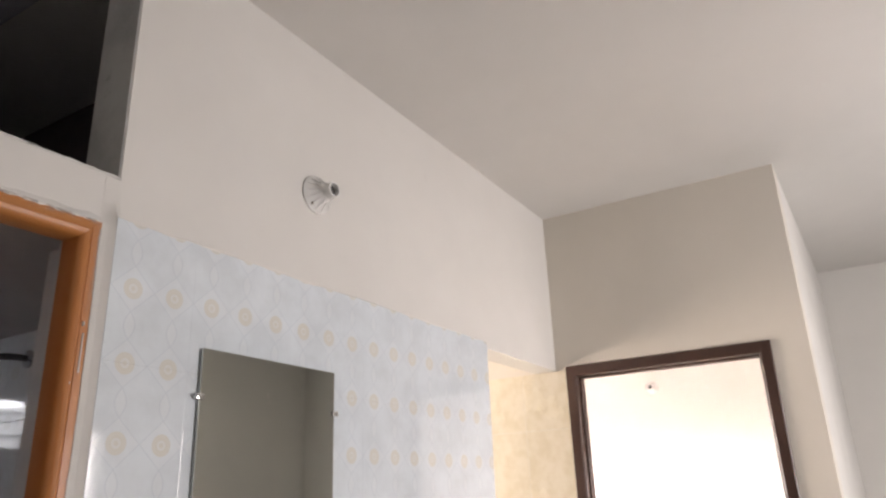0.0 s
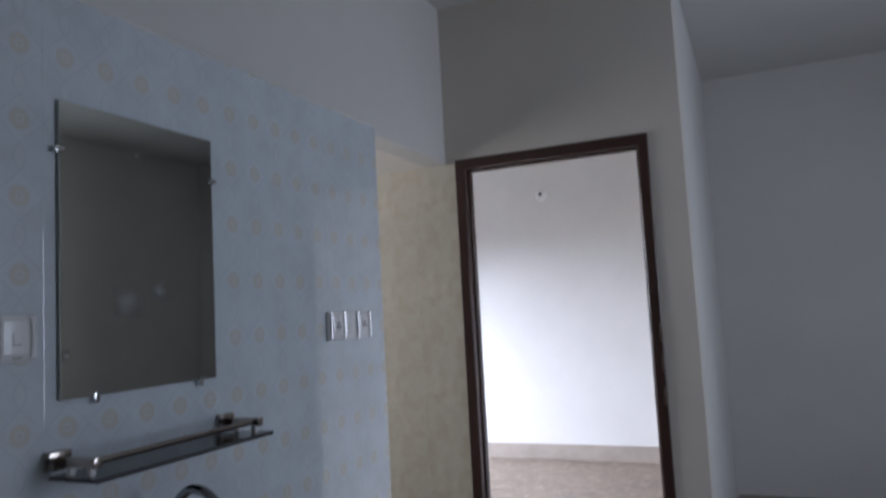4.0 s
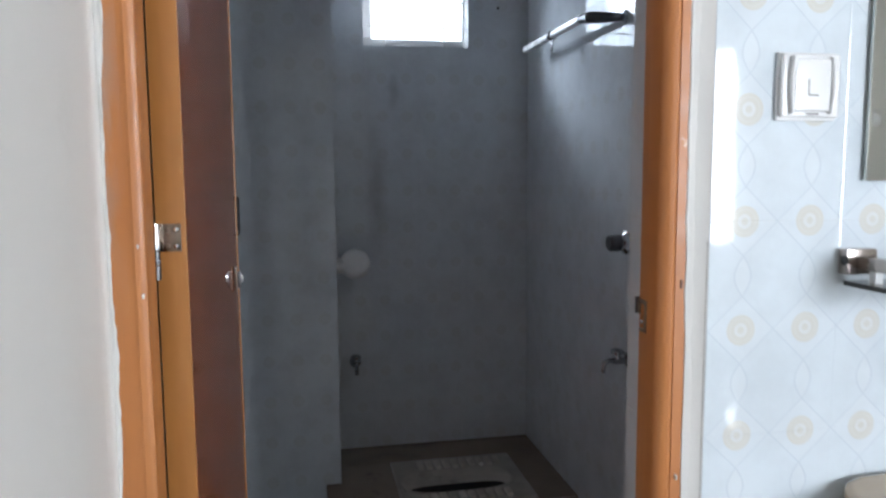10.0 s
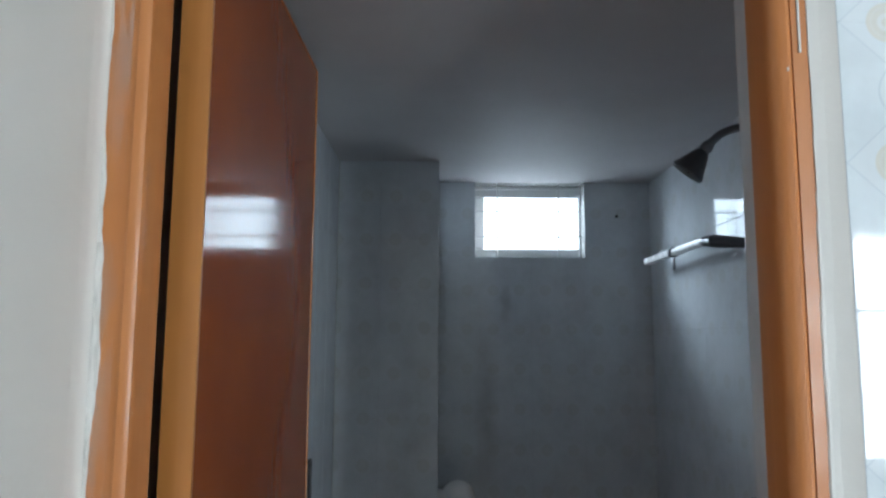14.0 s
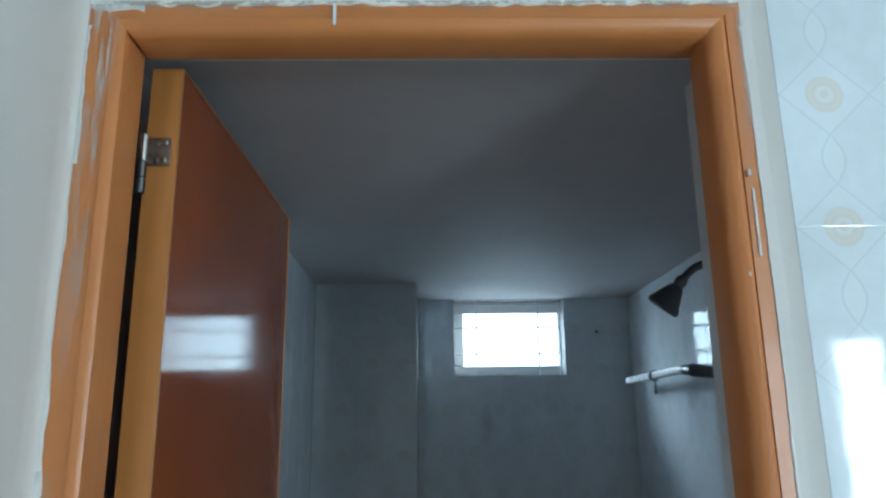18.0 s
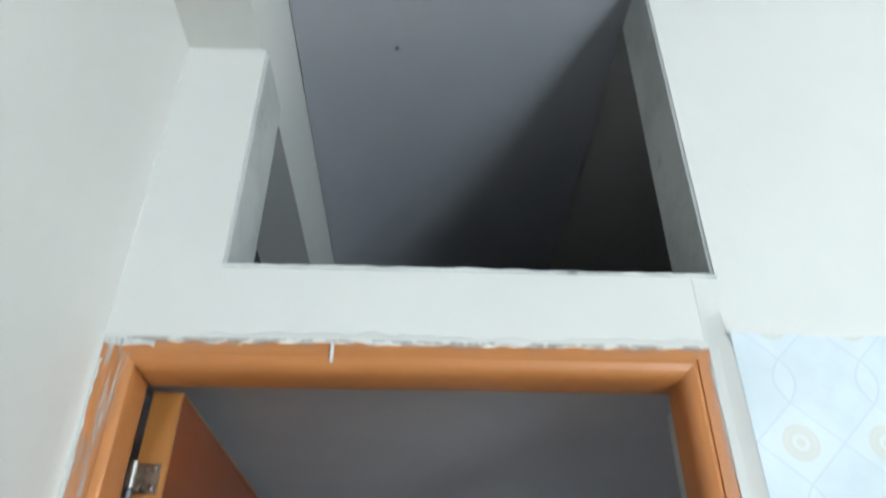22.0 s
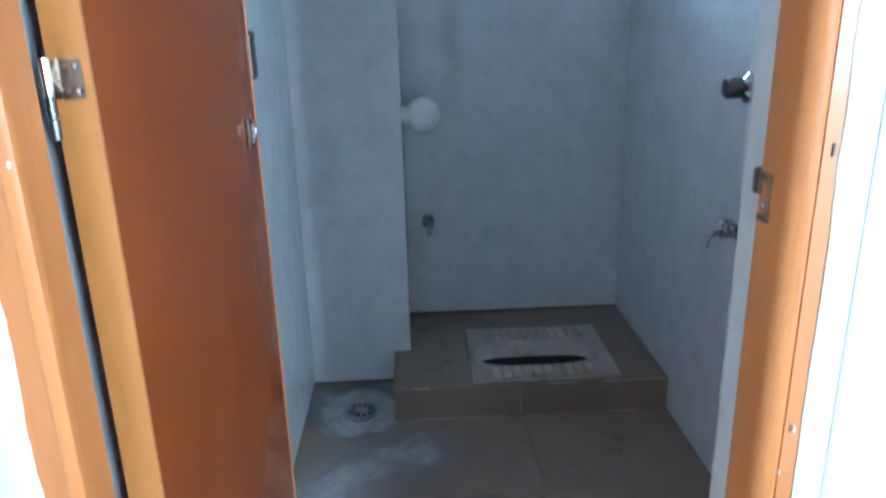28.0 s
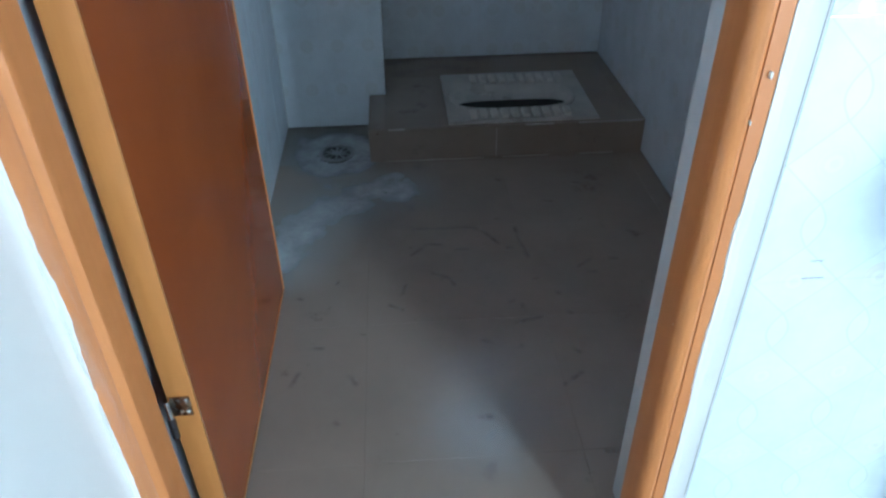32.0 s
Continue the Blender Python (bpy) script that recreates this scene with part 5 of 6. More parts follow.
dust_sheet("cement_dust", -0.797, -0.30, 0.68, 1.68, 0.0011, drain_cover, "pale cement dust round the drain and across the floor", DUST)
# soft pale patch inside the doorway, thinning outwards from its middle
dust_sheet("cement_dust", -0.50, -0.10, 0.16, 0.47, 0.0011, lambda x, y: 0.95 * max(0.0, 1.0 - math.hypot((x + 0.27) / 0.17, (y - 0.29) / 0.15)), "faint pale patch inside the bathroom doorway", FAINT_PALE)
MARKS = (((-0.40, 0.885), (-0.36, 0.93), (-0.32, 0.925)), ((-0.23, 1.0), (-0.20, 0.975), (-0.17, 0.92)), ((-0.115, 0.99), (-0.112, 0.925), (-0.10, 0.85)), ((-0.148, 0.665), (-0.145, 0.640)), ((-0.255, 0.545), (-0.235, 0.535)),
         ((-0.39, 1.004), (-0.22, 1.002)), ((-0.668, 0.44), (-0.655, 0.475)), ((-0.548, 0.46), (-0.532, 0.435)), ((-0.46, 0.685), (-0.43, 0.665)), ((-0.35, 0.80), (-0.31, 0.78), (-0.30, 0.75)), ((-0.42, 0.76), (-0.43, 0.72)),
         ((-0.06, 0.705), (-0.05, 0.695)), ((-0.572, 0.335), (-0.566, 0.330)), ((-0.17, 0.60), (-0.11, 0.615)), ((-0.06, 0.225), (-0.02, 0.222)), ((-0.10, 0.40), (-0.06, 0.43)), ((0.02, 0.80), (0.06, 0.83)))
for k in range(18):
    ax, ay, aa, ll = random.uniform(-0.68, 0.20), random.uniform(0.22, 1.25), random.uniform(0, 6.28), random.uniform(0.006, 0.03)
    MARKS += (((ax, ay), (ax + ll * math.cos(aa), ay + ll * math.sin(aa) * 0.5)),)
dust_sheet("floor_dirt", -0.70, 0.26, 0.20, 1.28, 0.0016, lambda x, y: max(near(x, y, m, 0.0085) for m in MARKS), "dark scuffs and grit on the bathroom floor", DIRT, 0.005)
dust_sheet("step_dirt", -0.452, 0.355, 1.83, 2.018, PZ + 0.0022, lambda x, y: 0.95 * max(near(x, y, ((-0.45, 1.97), (-0.32, 2.01), (-0.16, 1.99), (0.0, 2.012), (0.35, 2.014)), 0.045), 0.8 * near(x, y, ((-0.40, 1.86), (-0.27, 1.93), (-0.16, 1.88)), 0.06)), "dark dirt on the step beside the duct", DIRT, 0.010)

def wall_streak(x0, x1, z0, z1, y, parent, cover):
    ob = scraped(x0, x1, z0, z1, y, cover, FAINT_PALE, parent, 0.012)
    ob.name = "cement_streak"


fall = lambda u: max(0.0, 1.0 - abs(2 * u - 1)) ** 0.7
wall_streak(-0.33, -0.22, 0.90, 1.50, BY1 - D - 0.0012, wall_bath_north, lambda u, v: 0.55 * fall(u) * fall(v) ** 0.5)
wall_streak(-0.23, -0.17, 1.50, 1.66, BY1 - D - 0.0012, wall_bath_north, lambda u, v: 0.55 * fall(u) * fall(v) ** 0.5)
wall_streak(-0.65, -0.47, 0.70, 1.52, 1.687 - D - 0.0012, duct, lambda u, v: 0.38 * fall(u) * fall(v) ** 0.5)


def room_dust(x, y):
    a = noise.noise((x * 3.1, y * 7.0, 1.7)) + 0.5 * noise.noise((x * 11.0, y * 17.0, 5.2))
    ridge = max(0.0, 1.0 - 5.5 * abs(a)) * (0.5 + 0.9 * noise.noise((x * 1.7, y * 1.9, 8.0)))
    edge = min(1.0, (x - 2.42) * 6, (4.9 - x) * 1.2, (y + 0.88) * 6, (1.5 - y) * 2)
    return max(0.0, edge) * max(0.0, ridge + 0.35 * max(0.0, noise.noise((x * 4.0, y * 4.5, 3.0))) * max(0.0, 1.0 - abs(x - 2.6)))


dust_sheet("plaster_dust", 2.42, 4.9, -0.88, 1.5, 0.0012, room_dust, "pale plaster dust in drifts and lines on the bare floor", ROOM_DUST, 0.02)
dust_sheet("plaster_dust", 1.66, 2.40, -0.90, 0.02, 0.0012, lambda x, y: 0.9 * max(0.0, 1.0 - math.hypot((x - 2.16) / 0.30, (y + 0.34) / 0.34) + 0.35 * noise.noise((x * 9, y * 9, 2.0))) if x < 2.27 or -0.85 < y < -0.09 else 0.0, "pale plaster dust trodden out of the doorway", ROOM_DUST, 0.015)


def chips():
    """Small broken flakes of plaster and mortar, strewn over the floor by the dark door."""
    rnd = random.Random(11)
    bm = bmesh.new()
    for k in range(420):
        x = 2.44 + abs(rnd.gauss(0, 0.95)) if k > 60 else rnd.uniform(1.75, 2.27)
        y = rnd.gauss(-0.10, 0.55) if k > 60 else rnd.uniform(-0.80, -0.05)
        if not (1.7 < x < 5.2 and -0.86 < y < 1.6):
            continue
        r = rnd.uniform(0.003, 0.010) * (1.8 if rnd.random() < 0.15 else 1.0)
        a0, h, m = rnd.uniform(0, 6.28), rnd.uniform(0.0015, 0.005), rnd.choice((4, 5, 6))
        ring = [(x + r * rnd.uniform(0.6, 1.2) * math.cos(a0 + 6.283 * i / m), y + r * rnd.uniform(0.6, 1.2) * math.sin(a0 + 6.283 * i / m)) for i in range(m)]
        lo, hi = [bm.verts.new((px, py, 0.0002)) for px, py in ring], [bm.verts.new((x + (px - x) * 0.8, y + (py - y) * 0.8, h)) for px, py in ring]
        for i in range(m):
            bm.faces.new((lo[i], lo[(i + 1) % m], hi[(i + 1) % m], hi[i]))
        bm.faces.new(hi)
    ob = mesh_object("plaster_chips", bm, CHIP)
    tagged(ob, "broken flakes of plaster strewn over the dusty floor", "rubble", kind="stuff")


chips()

stub = thing("pipe_cap", (-0.42, 1.74, 0.922), "round white plastic pipe cap on a short stub", "pipe cap")
part("stub", cyl(bmesh.new(), (-0.456, 1.745, 0.918), (-0.39, 1.745, 0.918), 0.029), PLASTIC, stub)
part("cap", lathe(bmesh.new(), [(0, 0.036), (0.020, 0.034), (0.040, 0.026), (0.054, 0.010), (0.057, -0.006), (0.050, -0.020), (0, -0.024)], Matrix.Translation((-0.386, 1.742, 0.922)) @ Matrix.Rotation(radians(90), 4, "X"), 36), PLASTIC, stub)


def bib_tap(base, out, label, scale=1.0):
    """A wall tap: flange, body, lever and bent spout; out is the way it points."""
    o = Vector(out)
    t = thing("wall_tap", base, label, "tap", "bathroom wall taps")
    b = Vector(base)
    q = o.to_track_quat("Z", "Y").to_matrix().to_4x4()
    s = scale
    part("flange", lathe(bmesh.new(), [(0.030 * s, 0), (0.029 * s, 0.006 * s), (0.016 * s, 0.014 * s), (0.012 * s, 0.018 * s)], Matrix.Translation(b) @ q, 28), TAP_METAL, t)
    part("body", cyl(bmesh.new(), b + o * 0.016 * s, b + o * 0.062 * s, 0.013 * s), TAP_METAL, t)
    part("bonnet", cyl(bmesh.new(), b + o * 0.046 * s, b + o * 0.046 * s + Vector((0, 0, 0.024 * s)), 0.013 * s, 0.011 * s), TAP_METAL, t)
    part("handle", lathe(bmesh.new(), [(0, 0.024 * s), (0.018 * s, 0.022 * s), (0.027 * s, 0.014 * s), (0.026 * s, 0.004 * s), (0.016 * s, 0)], Matrix.Translation(b + o * 0.046 * s + Vector((0, 0, 0.024 * s))), 10), TAP_METAL, t)
    sp = bmesh.new()
    tube(sp, [b + o * 0.058 * s, b + o * 0.082 * s + Vector((0, 0, 0.002)), b + o * 0.100 * s - Vector((0, 0, 0.014 * s)), b + o * 0.104 * s - Vector((0, 0, 0.042 * s))], 0.0095 * s, 14, 6)
    part("spout", sp, TAP_METAL, t)
    return t


bib_tap((BX1 - D - 0.0005, 1.033, 0.700), (-1, 0, 0), "chrome bib tap low on the side wall tiles", 0.78)
bib_tap((-0.374, BY1 - D - 0.0005, 0.480), (0, -1, 0), "small chrome tap on the back wall beside the duct", 0.8)

valve = thing("stop_valve", (BX1, 1.066, 1.046), "round dark chrome concealed valve on the wall tiles", "valve")
VM = Matrix.Translation((BX1 - D - 0.0005, 1.066, 1.046)) @ Matrix.Rotation(radians(-90), 4, "Y")
part("flange", lathe(bmesh.new(), [(0.036, 0), (0.035, 0.006), (0.024, 0.014), (0.022, 0.016)], VM, 32), CHROME, valve)
part("knob", lathe(bmesh.new(), [(0.020, 0.016), (0.026, 0.022), (0.026, 0.050), (0.021, 0.056), (0, 0.057)], VM, 10), DARK_CHROME, valve)

shower = thing("shower_head", (BX1, 0.96, 1.97), "dark conical shower head on a bent arm", "shower")
bm = bmesh.new()
tube(bm, [(BX1 - D, 0.955, 1.968), (0.322, 0.955, 1.969), (0.271, 0.955, 1.962), (0.229, 0.955, 1.946), (0.195, 0.955, 1.914)], 0.0100, 14, 7)
part("arm", bm, DARK_CHROME, shower)
part("flange", lathe(bmesh.new(), [(0.028, 0), (0.027, 0.005), (0.014, 0.012)], Matrix.Translation((BX1 - D - 0.0005, 0.955, 1.968)) @ Matrix.Rotation(radians(-90), 4, "Y"), 28), CHROME, shower)
SM = Matrix.Translation((0.195, 0.955, 1.914)) @ Vector((-0.58, 0.26, -0.77)).to_track_quat("Z", "Y").to_matrix().to_4x4()
part("neck", lathe(bmesh.new(), [(0.012, -0.012), (0.015, -0.004), (0.015, 0.008), (0.012, 0.012)], SM, 24), DARK_CHROME, shower)
part("bell", lathe(bmesh.new(), [(0.013, 0.012), (0.018, 0.018), (0.026, 0.036), (0.036, 0.060), (0.041, 0.068), (0.042, 0.075), (0.039, 0.079)], SM, 36), DARK_CHROME, shower)
face = part("face_plate", lathe(bmesh.new(), [(0.039, 0.0785), (0.028, 0.0800), (0, 0.0805)], SM, 36), BLACK, shower, "dark nozzle plate")

rail = thing("towel_rail", (BX1, 1.25, 1.72), "straight white towel rail on a dark bracket arm", "towel rail")
part("bar", box(bmesh.new(), 0.2785, 0.3015, 1.245, 1.820, 1.714, 1.736, 0.005, 3), PLASTIC, rail, "plain white bar")
part("collar", cyl(bmesh.new(), (0.290, 1.514, 1.725), (0.290, 1.532, 1.725), 0.0172), DARK_CHROME, rail)
part("stay", box(bmesh.new(), 0.287, 0.293, 1.514, 1.532, 1.668, 1.710, 0.002), DARK_CHROME, rail, "short flat drop plate")
bm = bmesh.new()
for a, b, r0, r1 in (((0.290, 1.262, 1.725), (0.300, 1.205, 1.719), 0.0135, 0.0185), ((0.300, 1.205, 1.719), (0.330, 1.150, 1.709), 0.0185, 0.0160), ((0.330, 1.150, 1.709), (BX1 - D - 0.004, 1.100, 1.700), 0.0160, 0.0110)):
    cyl(bm, a, b, r0, r1, 18)
part("bracket_arm", bm, DARK_CHROME, rail)
part("wall_plate", lathe(bmesh.new(), [(0.020, 0), (0.019, 0.004), (0.010, 0.007)], Matrix.Translation((BX1 - D - 0.0005, 1.100, 1.700)) @ Matrix.Rotation(radians(-90), 4, "Y"), 24), CHROME, rail)
part("peg", lathe(bmesh.new(), [(0.006, 0), (0.006, 0.003), (0, 0.004)], Matrix.Translation((0.235, BY1 - D - 0.0005, 1.925)) @ Matrix.Rotation(radians(90), 4, "X"), 10), BLACK, wall_bath_north, "dark wall plug hole")


# ---- windows ----
def window(name, win, y, out, cols, bars, label, r=0.005, f=0.035, sides=None):
    """A framed window with a grille of round bars in front of its panes; out is +1 or -1 along y."""
    x0, x1, z0, z1 = win
    w = thing(name, ((x0 + x1) / 2, y, z0), label, "window", kind="structure")
    ya, yb = sorted((y + out * 0.070, y + out * 0.105))
    fl, fr, fb, ft = sides or (f, f, f, f)
    for a in ((x0, x1, z0, z0 + fb), (x0, x1, z1 - ft, z1), (x0, x0 + fl, z0 + fb, z1 - ft), (x1 - fr, x1, z0 + fb, z1 - ft)):
        part("window_frame", box(bmesh.new(), a[0] + 0.0005, a[1] - 0.0005, ya, yb, a[2] + 0.0005, a[3] - 0.0005, 0.002, 1), ALU, w)
    step = (x1 - x0 - fl - fr) / cols
    for i in range(1, cols):
        mx = x0 + fl + i * step
        part("mullion", box(bmesh.new(), mx - 0.014, mx + 0.014, ya + 0.002, yb - 0.002, z0 + fb, z1 - ft, 0.002, 1), ALU, w)
    for i in range(cols):
        p = part("pane", box(bmesh.new(), x0 + fl + i * step + 0.0005, x0 + fl + (i + 1) * step - 0.0005, (ya + yb) / 2 - 0.002, (ya + yb) / 2 + 0.002, z0 + fb, z1 - ft), GLASS, w, "", False)
        p.visible_shadow = False
    yg = y + out * 0.030
    for bx in bars[0]:
        part("grille_bar", cyl(bmesh.new(), (bx, yg, z0), (bx, yg, z1), r, seg=10), ALU, w)
    for bz in bars[1]:
        part("grille_bar", cyl(bmesh.new(), (x0, yg + 0.0102, bz), (x1, yg + 0.0102, bz), r, seg=10), ALU, w)
    return w


window("window_hall", HALL_WIN, YS + 0.045, -1, 1, ([2.065], [1.10, 1.41, 1.72]), "tall white-framed hall window with a bar grille", 0.006, 0.022)
window("window_hall_wide", HALL_WIN_2, YS + 0.045, -1, 2, ([1.18, 1.35, 1.52], [1.10, 1.41, 1.72]), "wide white-framed hall window with a bar grille", 0.006, 0.022)
window("window_bath", BATH_WIN, BY1, 1, 1, ([-0.228, 0.014, 0.098], [1.848, 1.950, 2.040]), "small white bathroom window with a bar grille under the ceiling", 0.0034, 0.020, (0.042, 0.012, 0.042, 0.046))
window("window_kitchen", KIT_WIN, BY1, 1, 2, ([1.2, 1.45, 1.7], [1.4, 1.75]), "white-framed kitchen window with a bar grille")
window("window_room", R2_WIN, R2Y, 1, 3, ([3.4, 3.7, 4.0, 4.3, 4.6], [1.3, 1.7]), "wide white-framed window with a bar grille")


# ---- splinters left on the floor ----
def splinter(x, y, z, length, angle, dark):
    """A broken sliver of wood, thinner at one end."""
    d = Vector((math.cos(angle), math.sin(angle), 0.0))
    a, b = Vector((x, y, z + 0.0032)) - d * length / 2, Vector((x, y, z + 0.0032)) + d * length / 2
    bm = cyl(bmesh.new(), a, b, 0.0032, 0.0014, 6)
    ob = mesh_object("wood_splinter", bm, DARK_WOOD if dark else LEAF_EDGE, True)
    tagged(ob, "broken brown wood splinter lying on the dusty floor", "debris", "splinters on the floor")


splinter(2.146, -0.552, 0.0, 0.09, -1.33, True)
splinter(2.58, -0.512, 0.0, 0.20, 0.02, False)
splinter(4.075, 0.160, 0.0, 0.085, -1.0, True)
splinter(2.516, -0.398, 0.0, 0.06, -0.68, True)
splinter(1.87, -0.517, 0.0, 0.15, 0.02, True)
splinter(3.10, -0.20, 0.0, 0.09, 0.7, False)


# ---- skirtings ----
def skirting(x0, x1, y0, y1, label, material=SKIRT, high=0.105):
    structure("baseboard", box(bmesh.new(), x0, x1, y0, y1, 0.0, high, 0.002, 1), material, label, "skirting")


skirting(R2X - 0.012, R2X - 0.0005, YC + WT + 0.012, R2Y, "dusty brown stone skirting of the empty room", ROOM_SKIRT, 0.140)
skirting(XD + WT + 0.001, R2X - 0.014, YC + WT + 0.0005, YC + WT + 0.012, "beige stone skirting of the empty room", ROOM_SKIRT)
skirting(XR - 0.012, XR - 0.0005, YS, YC - 0.014, "grey stone skirting of the alcove")
skirting(XD - 0.012, XR - 0.014, YC - 0.0125, YC - 0.0005, "grey stone skirting round the outer corner")
skirting(XD - 0.0125, XD - 0.0005, YC - 0.0004, -0.914, "grey stone skirting beside the dark door")
skirting(XL + 0.0005, XL + 0.0125, YW, -0.002, "grey stone skirting of the hall wall")

# small dark specks on the loft ceiling
for sx, sy in ((-0.476, 0.197), (-0.655, 1.05)):
    part("ceiling_speck", lathe(bmesh.new(), [(0, -0.002), (0.003, -0.0015), (0.004, 0)], Matrix.Translation((sx, sy, CEIL - 0.005)), 8), BLACK, beam, "dark speck")


# ---- tiles ----
@lru_cache(maxsize=None)
def tile_mesh(axis, sign, a0, a1, b0, b1, depth, key):
    """One tile lying in a wall (axis x or y) or a floor (axis z), clipped to a0..a1, b0..b1, with eased edges."""
    e, j = {"rosette": 0.0013, "bath": 0.0016, "bath_flush": 0.0002}.get(key, 0.0003), {"cream": 0.0006, "bath_floor": 0.00015, "hall_floor": 0.0003}.get(key, 0.0001)
    drop = e * {"rosette": 0.17, "bath": 0.22}.get(key, 0.7)
    a0, a1, b0, b1 = a0 + j, a1 - j, b0 + j, b1 - j

    def at(a, b, h):
        h *= sign
        return {"x": (a, h, b), "y": (h, a, b), "z": (a, b, h)}[axis]
    v = [at(a, b, 0.0) for a, b in ((a0, b0), (a1, b0), (a1, b1), (a0, b1))]
    v += [at(a, b, depth - drop) for a, b in ((a0, b0), (a1, b0), (a1, b1), (a0, b1))]
    v += [at(a, b, depth) for a, b in ((a0 + e, b0 + e), (a1 - e, b0 + e), (a1 - e, b1 - e), (a0 + e, b1 - e))]
    faces = [(8, 9, 10, 11)]
    for s in (0, 4):
        for i in range(4):
            k = (i + 1) % 4
            faces.append((s + i, s + k, s + 4 + k, s + 4 + i))
    me = bpy.data.meshes.new("tile")
    me.from_pydata(v, [], faces)
    b = bmesh.new()
    b.from_mesh(me)
    bmesh.ops.recalc_face_normals(b, faces=b.faces)
    n = next(f for f in b.faces if all(abs(Vector(p.co)[{"x": 1, "y": 0, "z": 2}[axis]] - depth * sign) < 1e-6 for p in f.verts)).normal
    if n[{"x": 1, "y": 0, "z": 2}[axis]] * sign < 0:
        bmesh.ops.reverse_faces(b, faces=b.faces)
    b.to_mesh(me)
    b.free()
    return me


TILE_MATERIAL = {"rosette": TILE, "bath": BATH_TILE, "bath_flush": BATH_TILE, "cream": KTILE, "bath_floor": BATH_FLOOR, "hall_floor": HALL_FLOOR, "alcove_floor": DARK_FLOOR}


def lay(parent, axis, sign, level, a_lo, a_hi, b_lo, b_hi, a_at, b_at, w, h, depth, key, skip=(), jitter=0.0004):
    """Tiles over a rectangle; joints pass through a_at and b_at. skip: rectangles left free."""
    i0, i1 = math.floor((a_lo - a_at) / w + 1e-6), math.ceil((a_hi - a_at) / w - 1e-6)
    j0, j1 = math.floor((b_lo - b_at) / h + 1e-6), math.ceil((b_hi - b_at) / h - 1e-6)
    for i in range(i0, i1):
        for j in range(j0, j1):
            oa, ob = a_at + i * w, b_at + j * h
            pieces = [(max(oa, a_lo), min(oa + w, a_hi), max(ob, b_lo), min(ob + h, b_hi))]
            for s in skip:
                left = []
                for p in pieces:
                    x0, x1, y0, y1 = max(p[0], s[0]), min(p[1], s[1]), max(p[2], s[2]), min(p[3], s[3])
                    if x1 <= x0 or y1 <= y0:
                        left.append(p)
                        continue
                    left += [q for q in ((p[0], x0, p[2], p[3]), (x1, p[1], p[2], p[3]), (x0, x1, p[2], y0), (x0, x1, y1, p[3])) if q[1] - q[0] > 0.004 and q[3] - q[2] > 0.004]
                pieces = left
            for p in pieces:
                if p[1] - p[0] < 0.006 or p[3] - p[2] < 0.006:
                    continue
                me = tile_mesh(axis, sign, round(p[0] - oa, 4), round(p[1] - oa, 4), round(p[2] - ob, 4), round(p[3] - ob, 4), depth, key)
                if not me.materials:
                    me.materials.append(TILE_MATERIAL[key])
                t = new("tile", me)
                lv = level + sign * random.uniform(-jitter, 0.0)
                t.location = {"x": (oa, lv, ob), "y": (lv, oa, ob), "z": (oa, ob, lv)}[axis]
                t.parent = parent


ZT = 1.184                                 # a level joint of the rosette tiles
lay(wall_basin, "x", -1, STEP, -0.0326, TX1, 0.0, TILE_TOP - 0.002, 0.1674, ZT, TW, TH, 0.0015, "rosette", (), 0.00005)
lay(wall_bath_north, "x", -1, BY1, -0.456, BX1, 0.0, BCEIL, 0.10, ZT, TW, TH, D, "bath_flush", [BATH_WIN], 0.0001)
lay(duct, "x", -1, 1.687, BX0 + D + 0.001, -0.456, 0.0, BCEIL, -0.456, ZT, TW, TH, D, "bath")
lay(duct, "y", 1, -0.459, 1.687, BY1 - D - 0.001, 0.0, BCEIL, 1.70, ZT, TW, TH, D, "bath")
lay(wall_bath_west, "y", 1, BX0, BY0 + 0.002, 1.683, 0.0, BCEIL, 1.683, ZT, TW, TH, D, "bath")
lay(wall_bath_east, "y", -1, BX1, BY0 + 0.002, BY1 - D - 0.001, 0.0, BCEIL, 1.67, ZT, TW, TH, D, "bath")
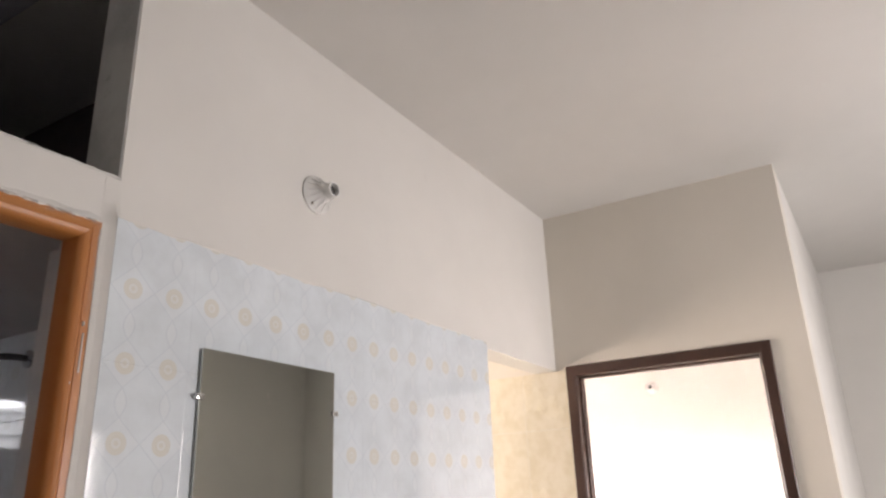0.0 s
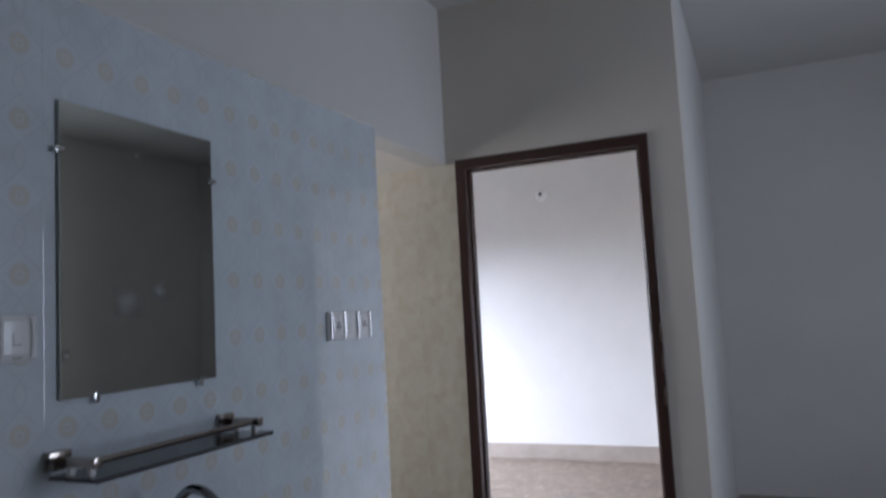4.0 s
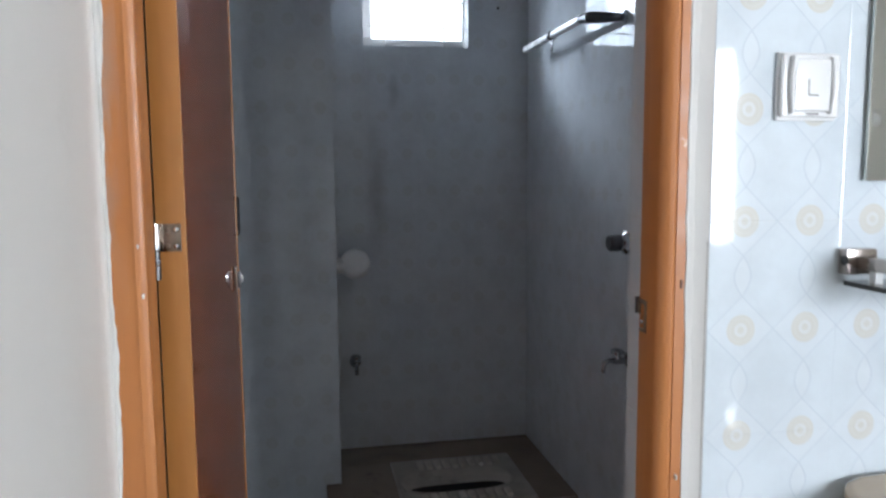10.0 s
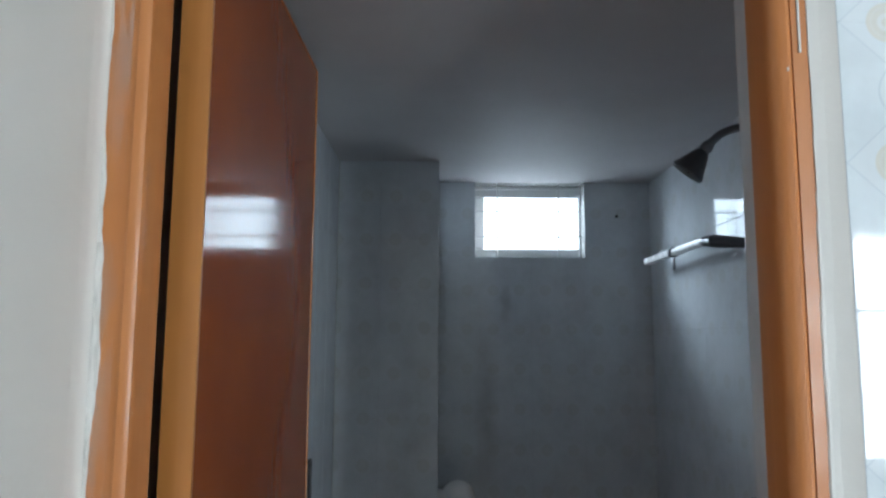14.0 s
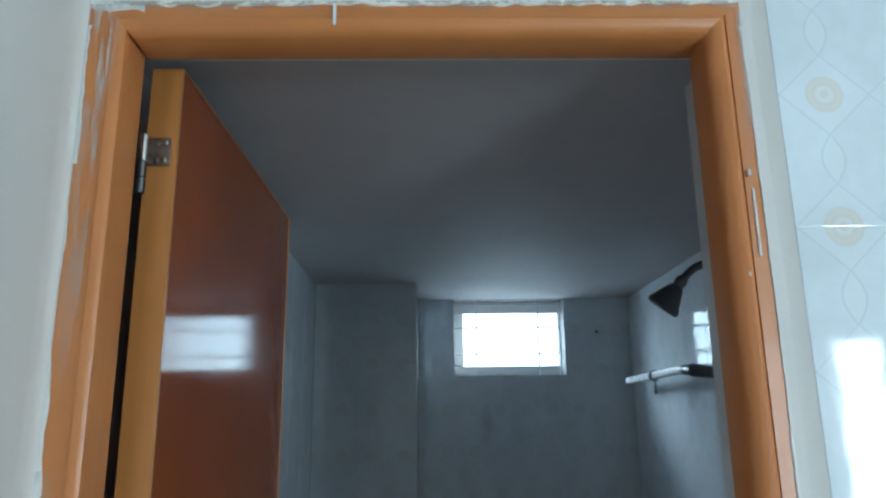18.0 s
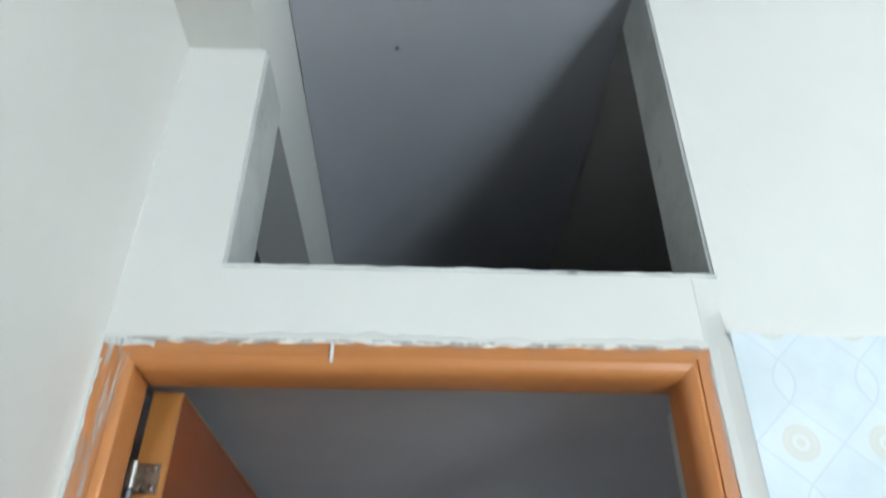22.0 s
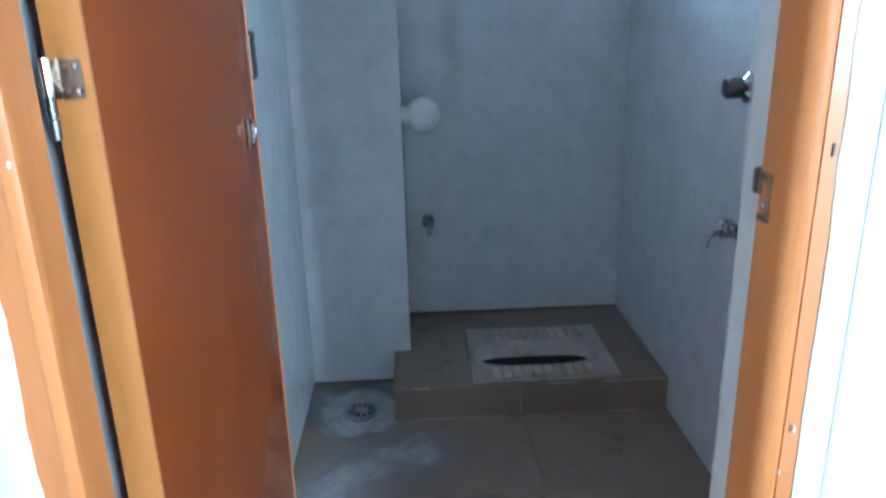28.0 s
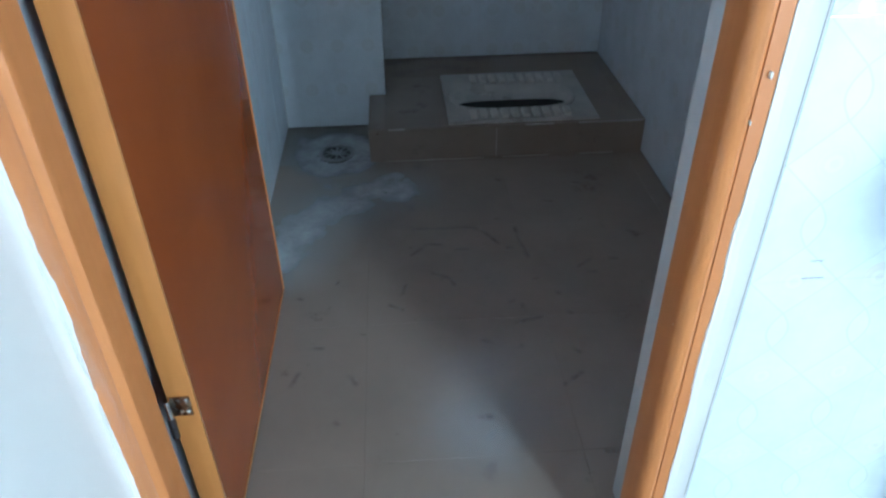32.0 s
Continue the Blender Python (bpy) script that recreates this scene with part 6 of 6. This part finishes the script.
lay(wall_door, "y", 1, DX0 - 0.007, 0.0505, 0.1295, 0.0, 2.02, 0.02, ZT, TW, TH, 0.004, "bath")
lay(wall_door, "y", -1, DX1 - 0.0085, 0.0850, 0.140, 0.0, 2.02, 0.02, ZT, TW, TH, 0.006, "bath")
part("joint_bed", box(bmesh.new(), XD - 0.0063, XD - 0.0004, -0.0285, 1.3985, 0.001, 2.0585), PLASTIC, wall_dark_door, "pale tile joints", False)
lay(wall_dark_door, "y", -1, XD, -0.0295, 1.40, 0.0, 2.060, 0.190, 0.0, 0.30, 0.45, 0.007, "cream")
lay(floor_bath, "z", 1, -0.006, BX0 + D + 0.001, BX1 - D - 0.001, 0.0, PY0, -0.512, 1.008, 0.41, 0.388, 0.006, "bath_floor")
lay(platform, "z", 1, PZ - 0.004, PX0, BX1 - D - 0.001, PY0, BY1 - D - 0.001, -0.11, PY0, 0.44, 0.43, 0.005, "bath_floor", [(PAN[0] + 0.004, PAN[1] - 0.004, PAN[2] + 0.004, PAN[3] - 0.004), (BX0, -0.4555, 1.683, BY1)])
lay(platform, "x", -1, PY0 + 0.004, PX0, BX1 - D - 0.001, 0.0, PZ - 0.004, -0.11, 0.0, 0.44, 0.30, 0.006, "bath_floor")
lay(platform, "y", -1, PX0 + 0.004, PY0 + 0.005, 1.683, 0.0, PZ - 0.004, 1.69, 0.0, 0.43, 0.30, 0.006, "bath_floor")
lay(floor_hall, "z", 1, -0.006, XW, XD, YS, -0.001, 1.56, -0.02, 0.40, 0.40, 0.006, "hall_floor", [(XW - 1, XL - WT + 0.03, YW + 0.03, 1.0)])
lay(floor_hall, "z", 1, -0.006, XD, XD + WT, -0.909, -0.031, 1.56, -0.02, 0.40, 0.40, 0.006, "hall_floor")
lay(floor_kitchen, "z", 1, -0.006, BX1 + WT, XD, 0.0, BY1, 1.56, -0.02, 0.40, 0.40, 0.006, "hall_floor")
lay(floor_alcove, "z", 1, -0.006, XD, XR, YS, YC, 1.56, -0.02, 0.40, 0.40, 0.006, "alcove_floor")
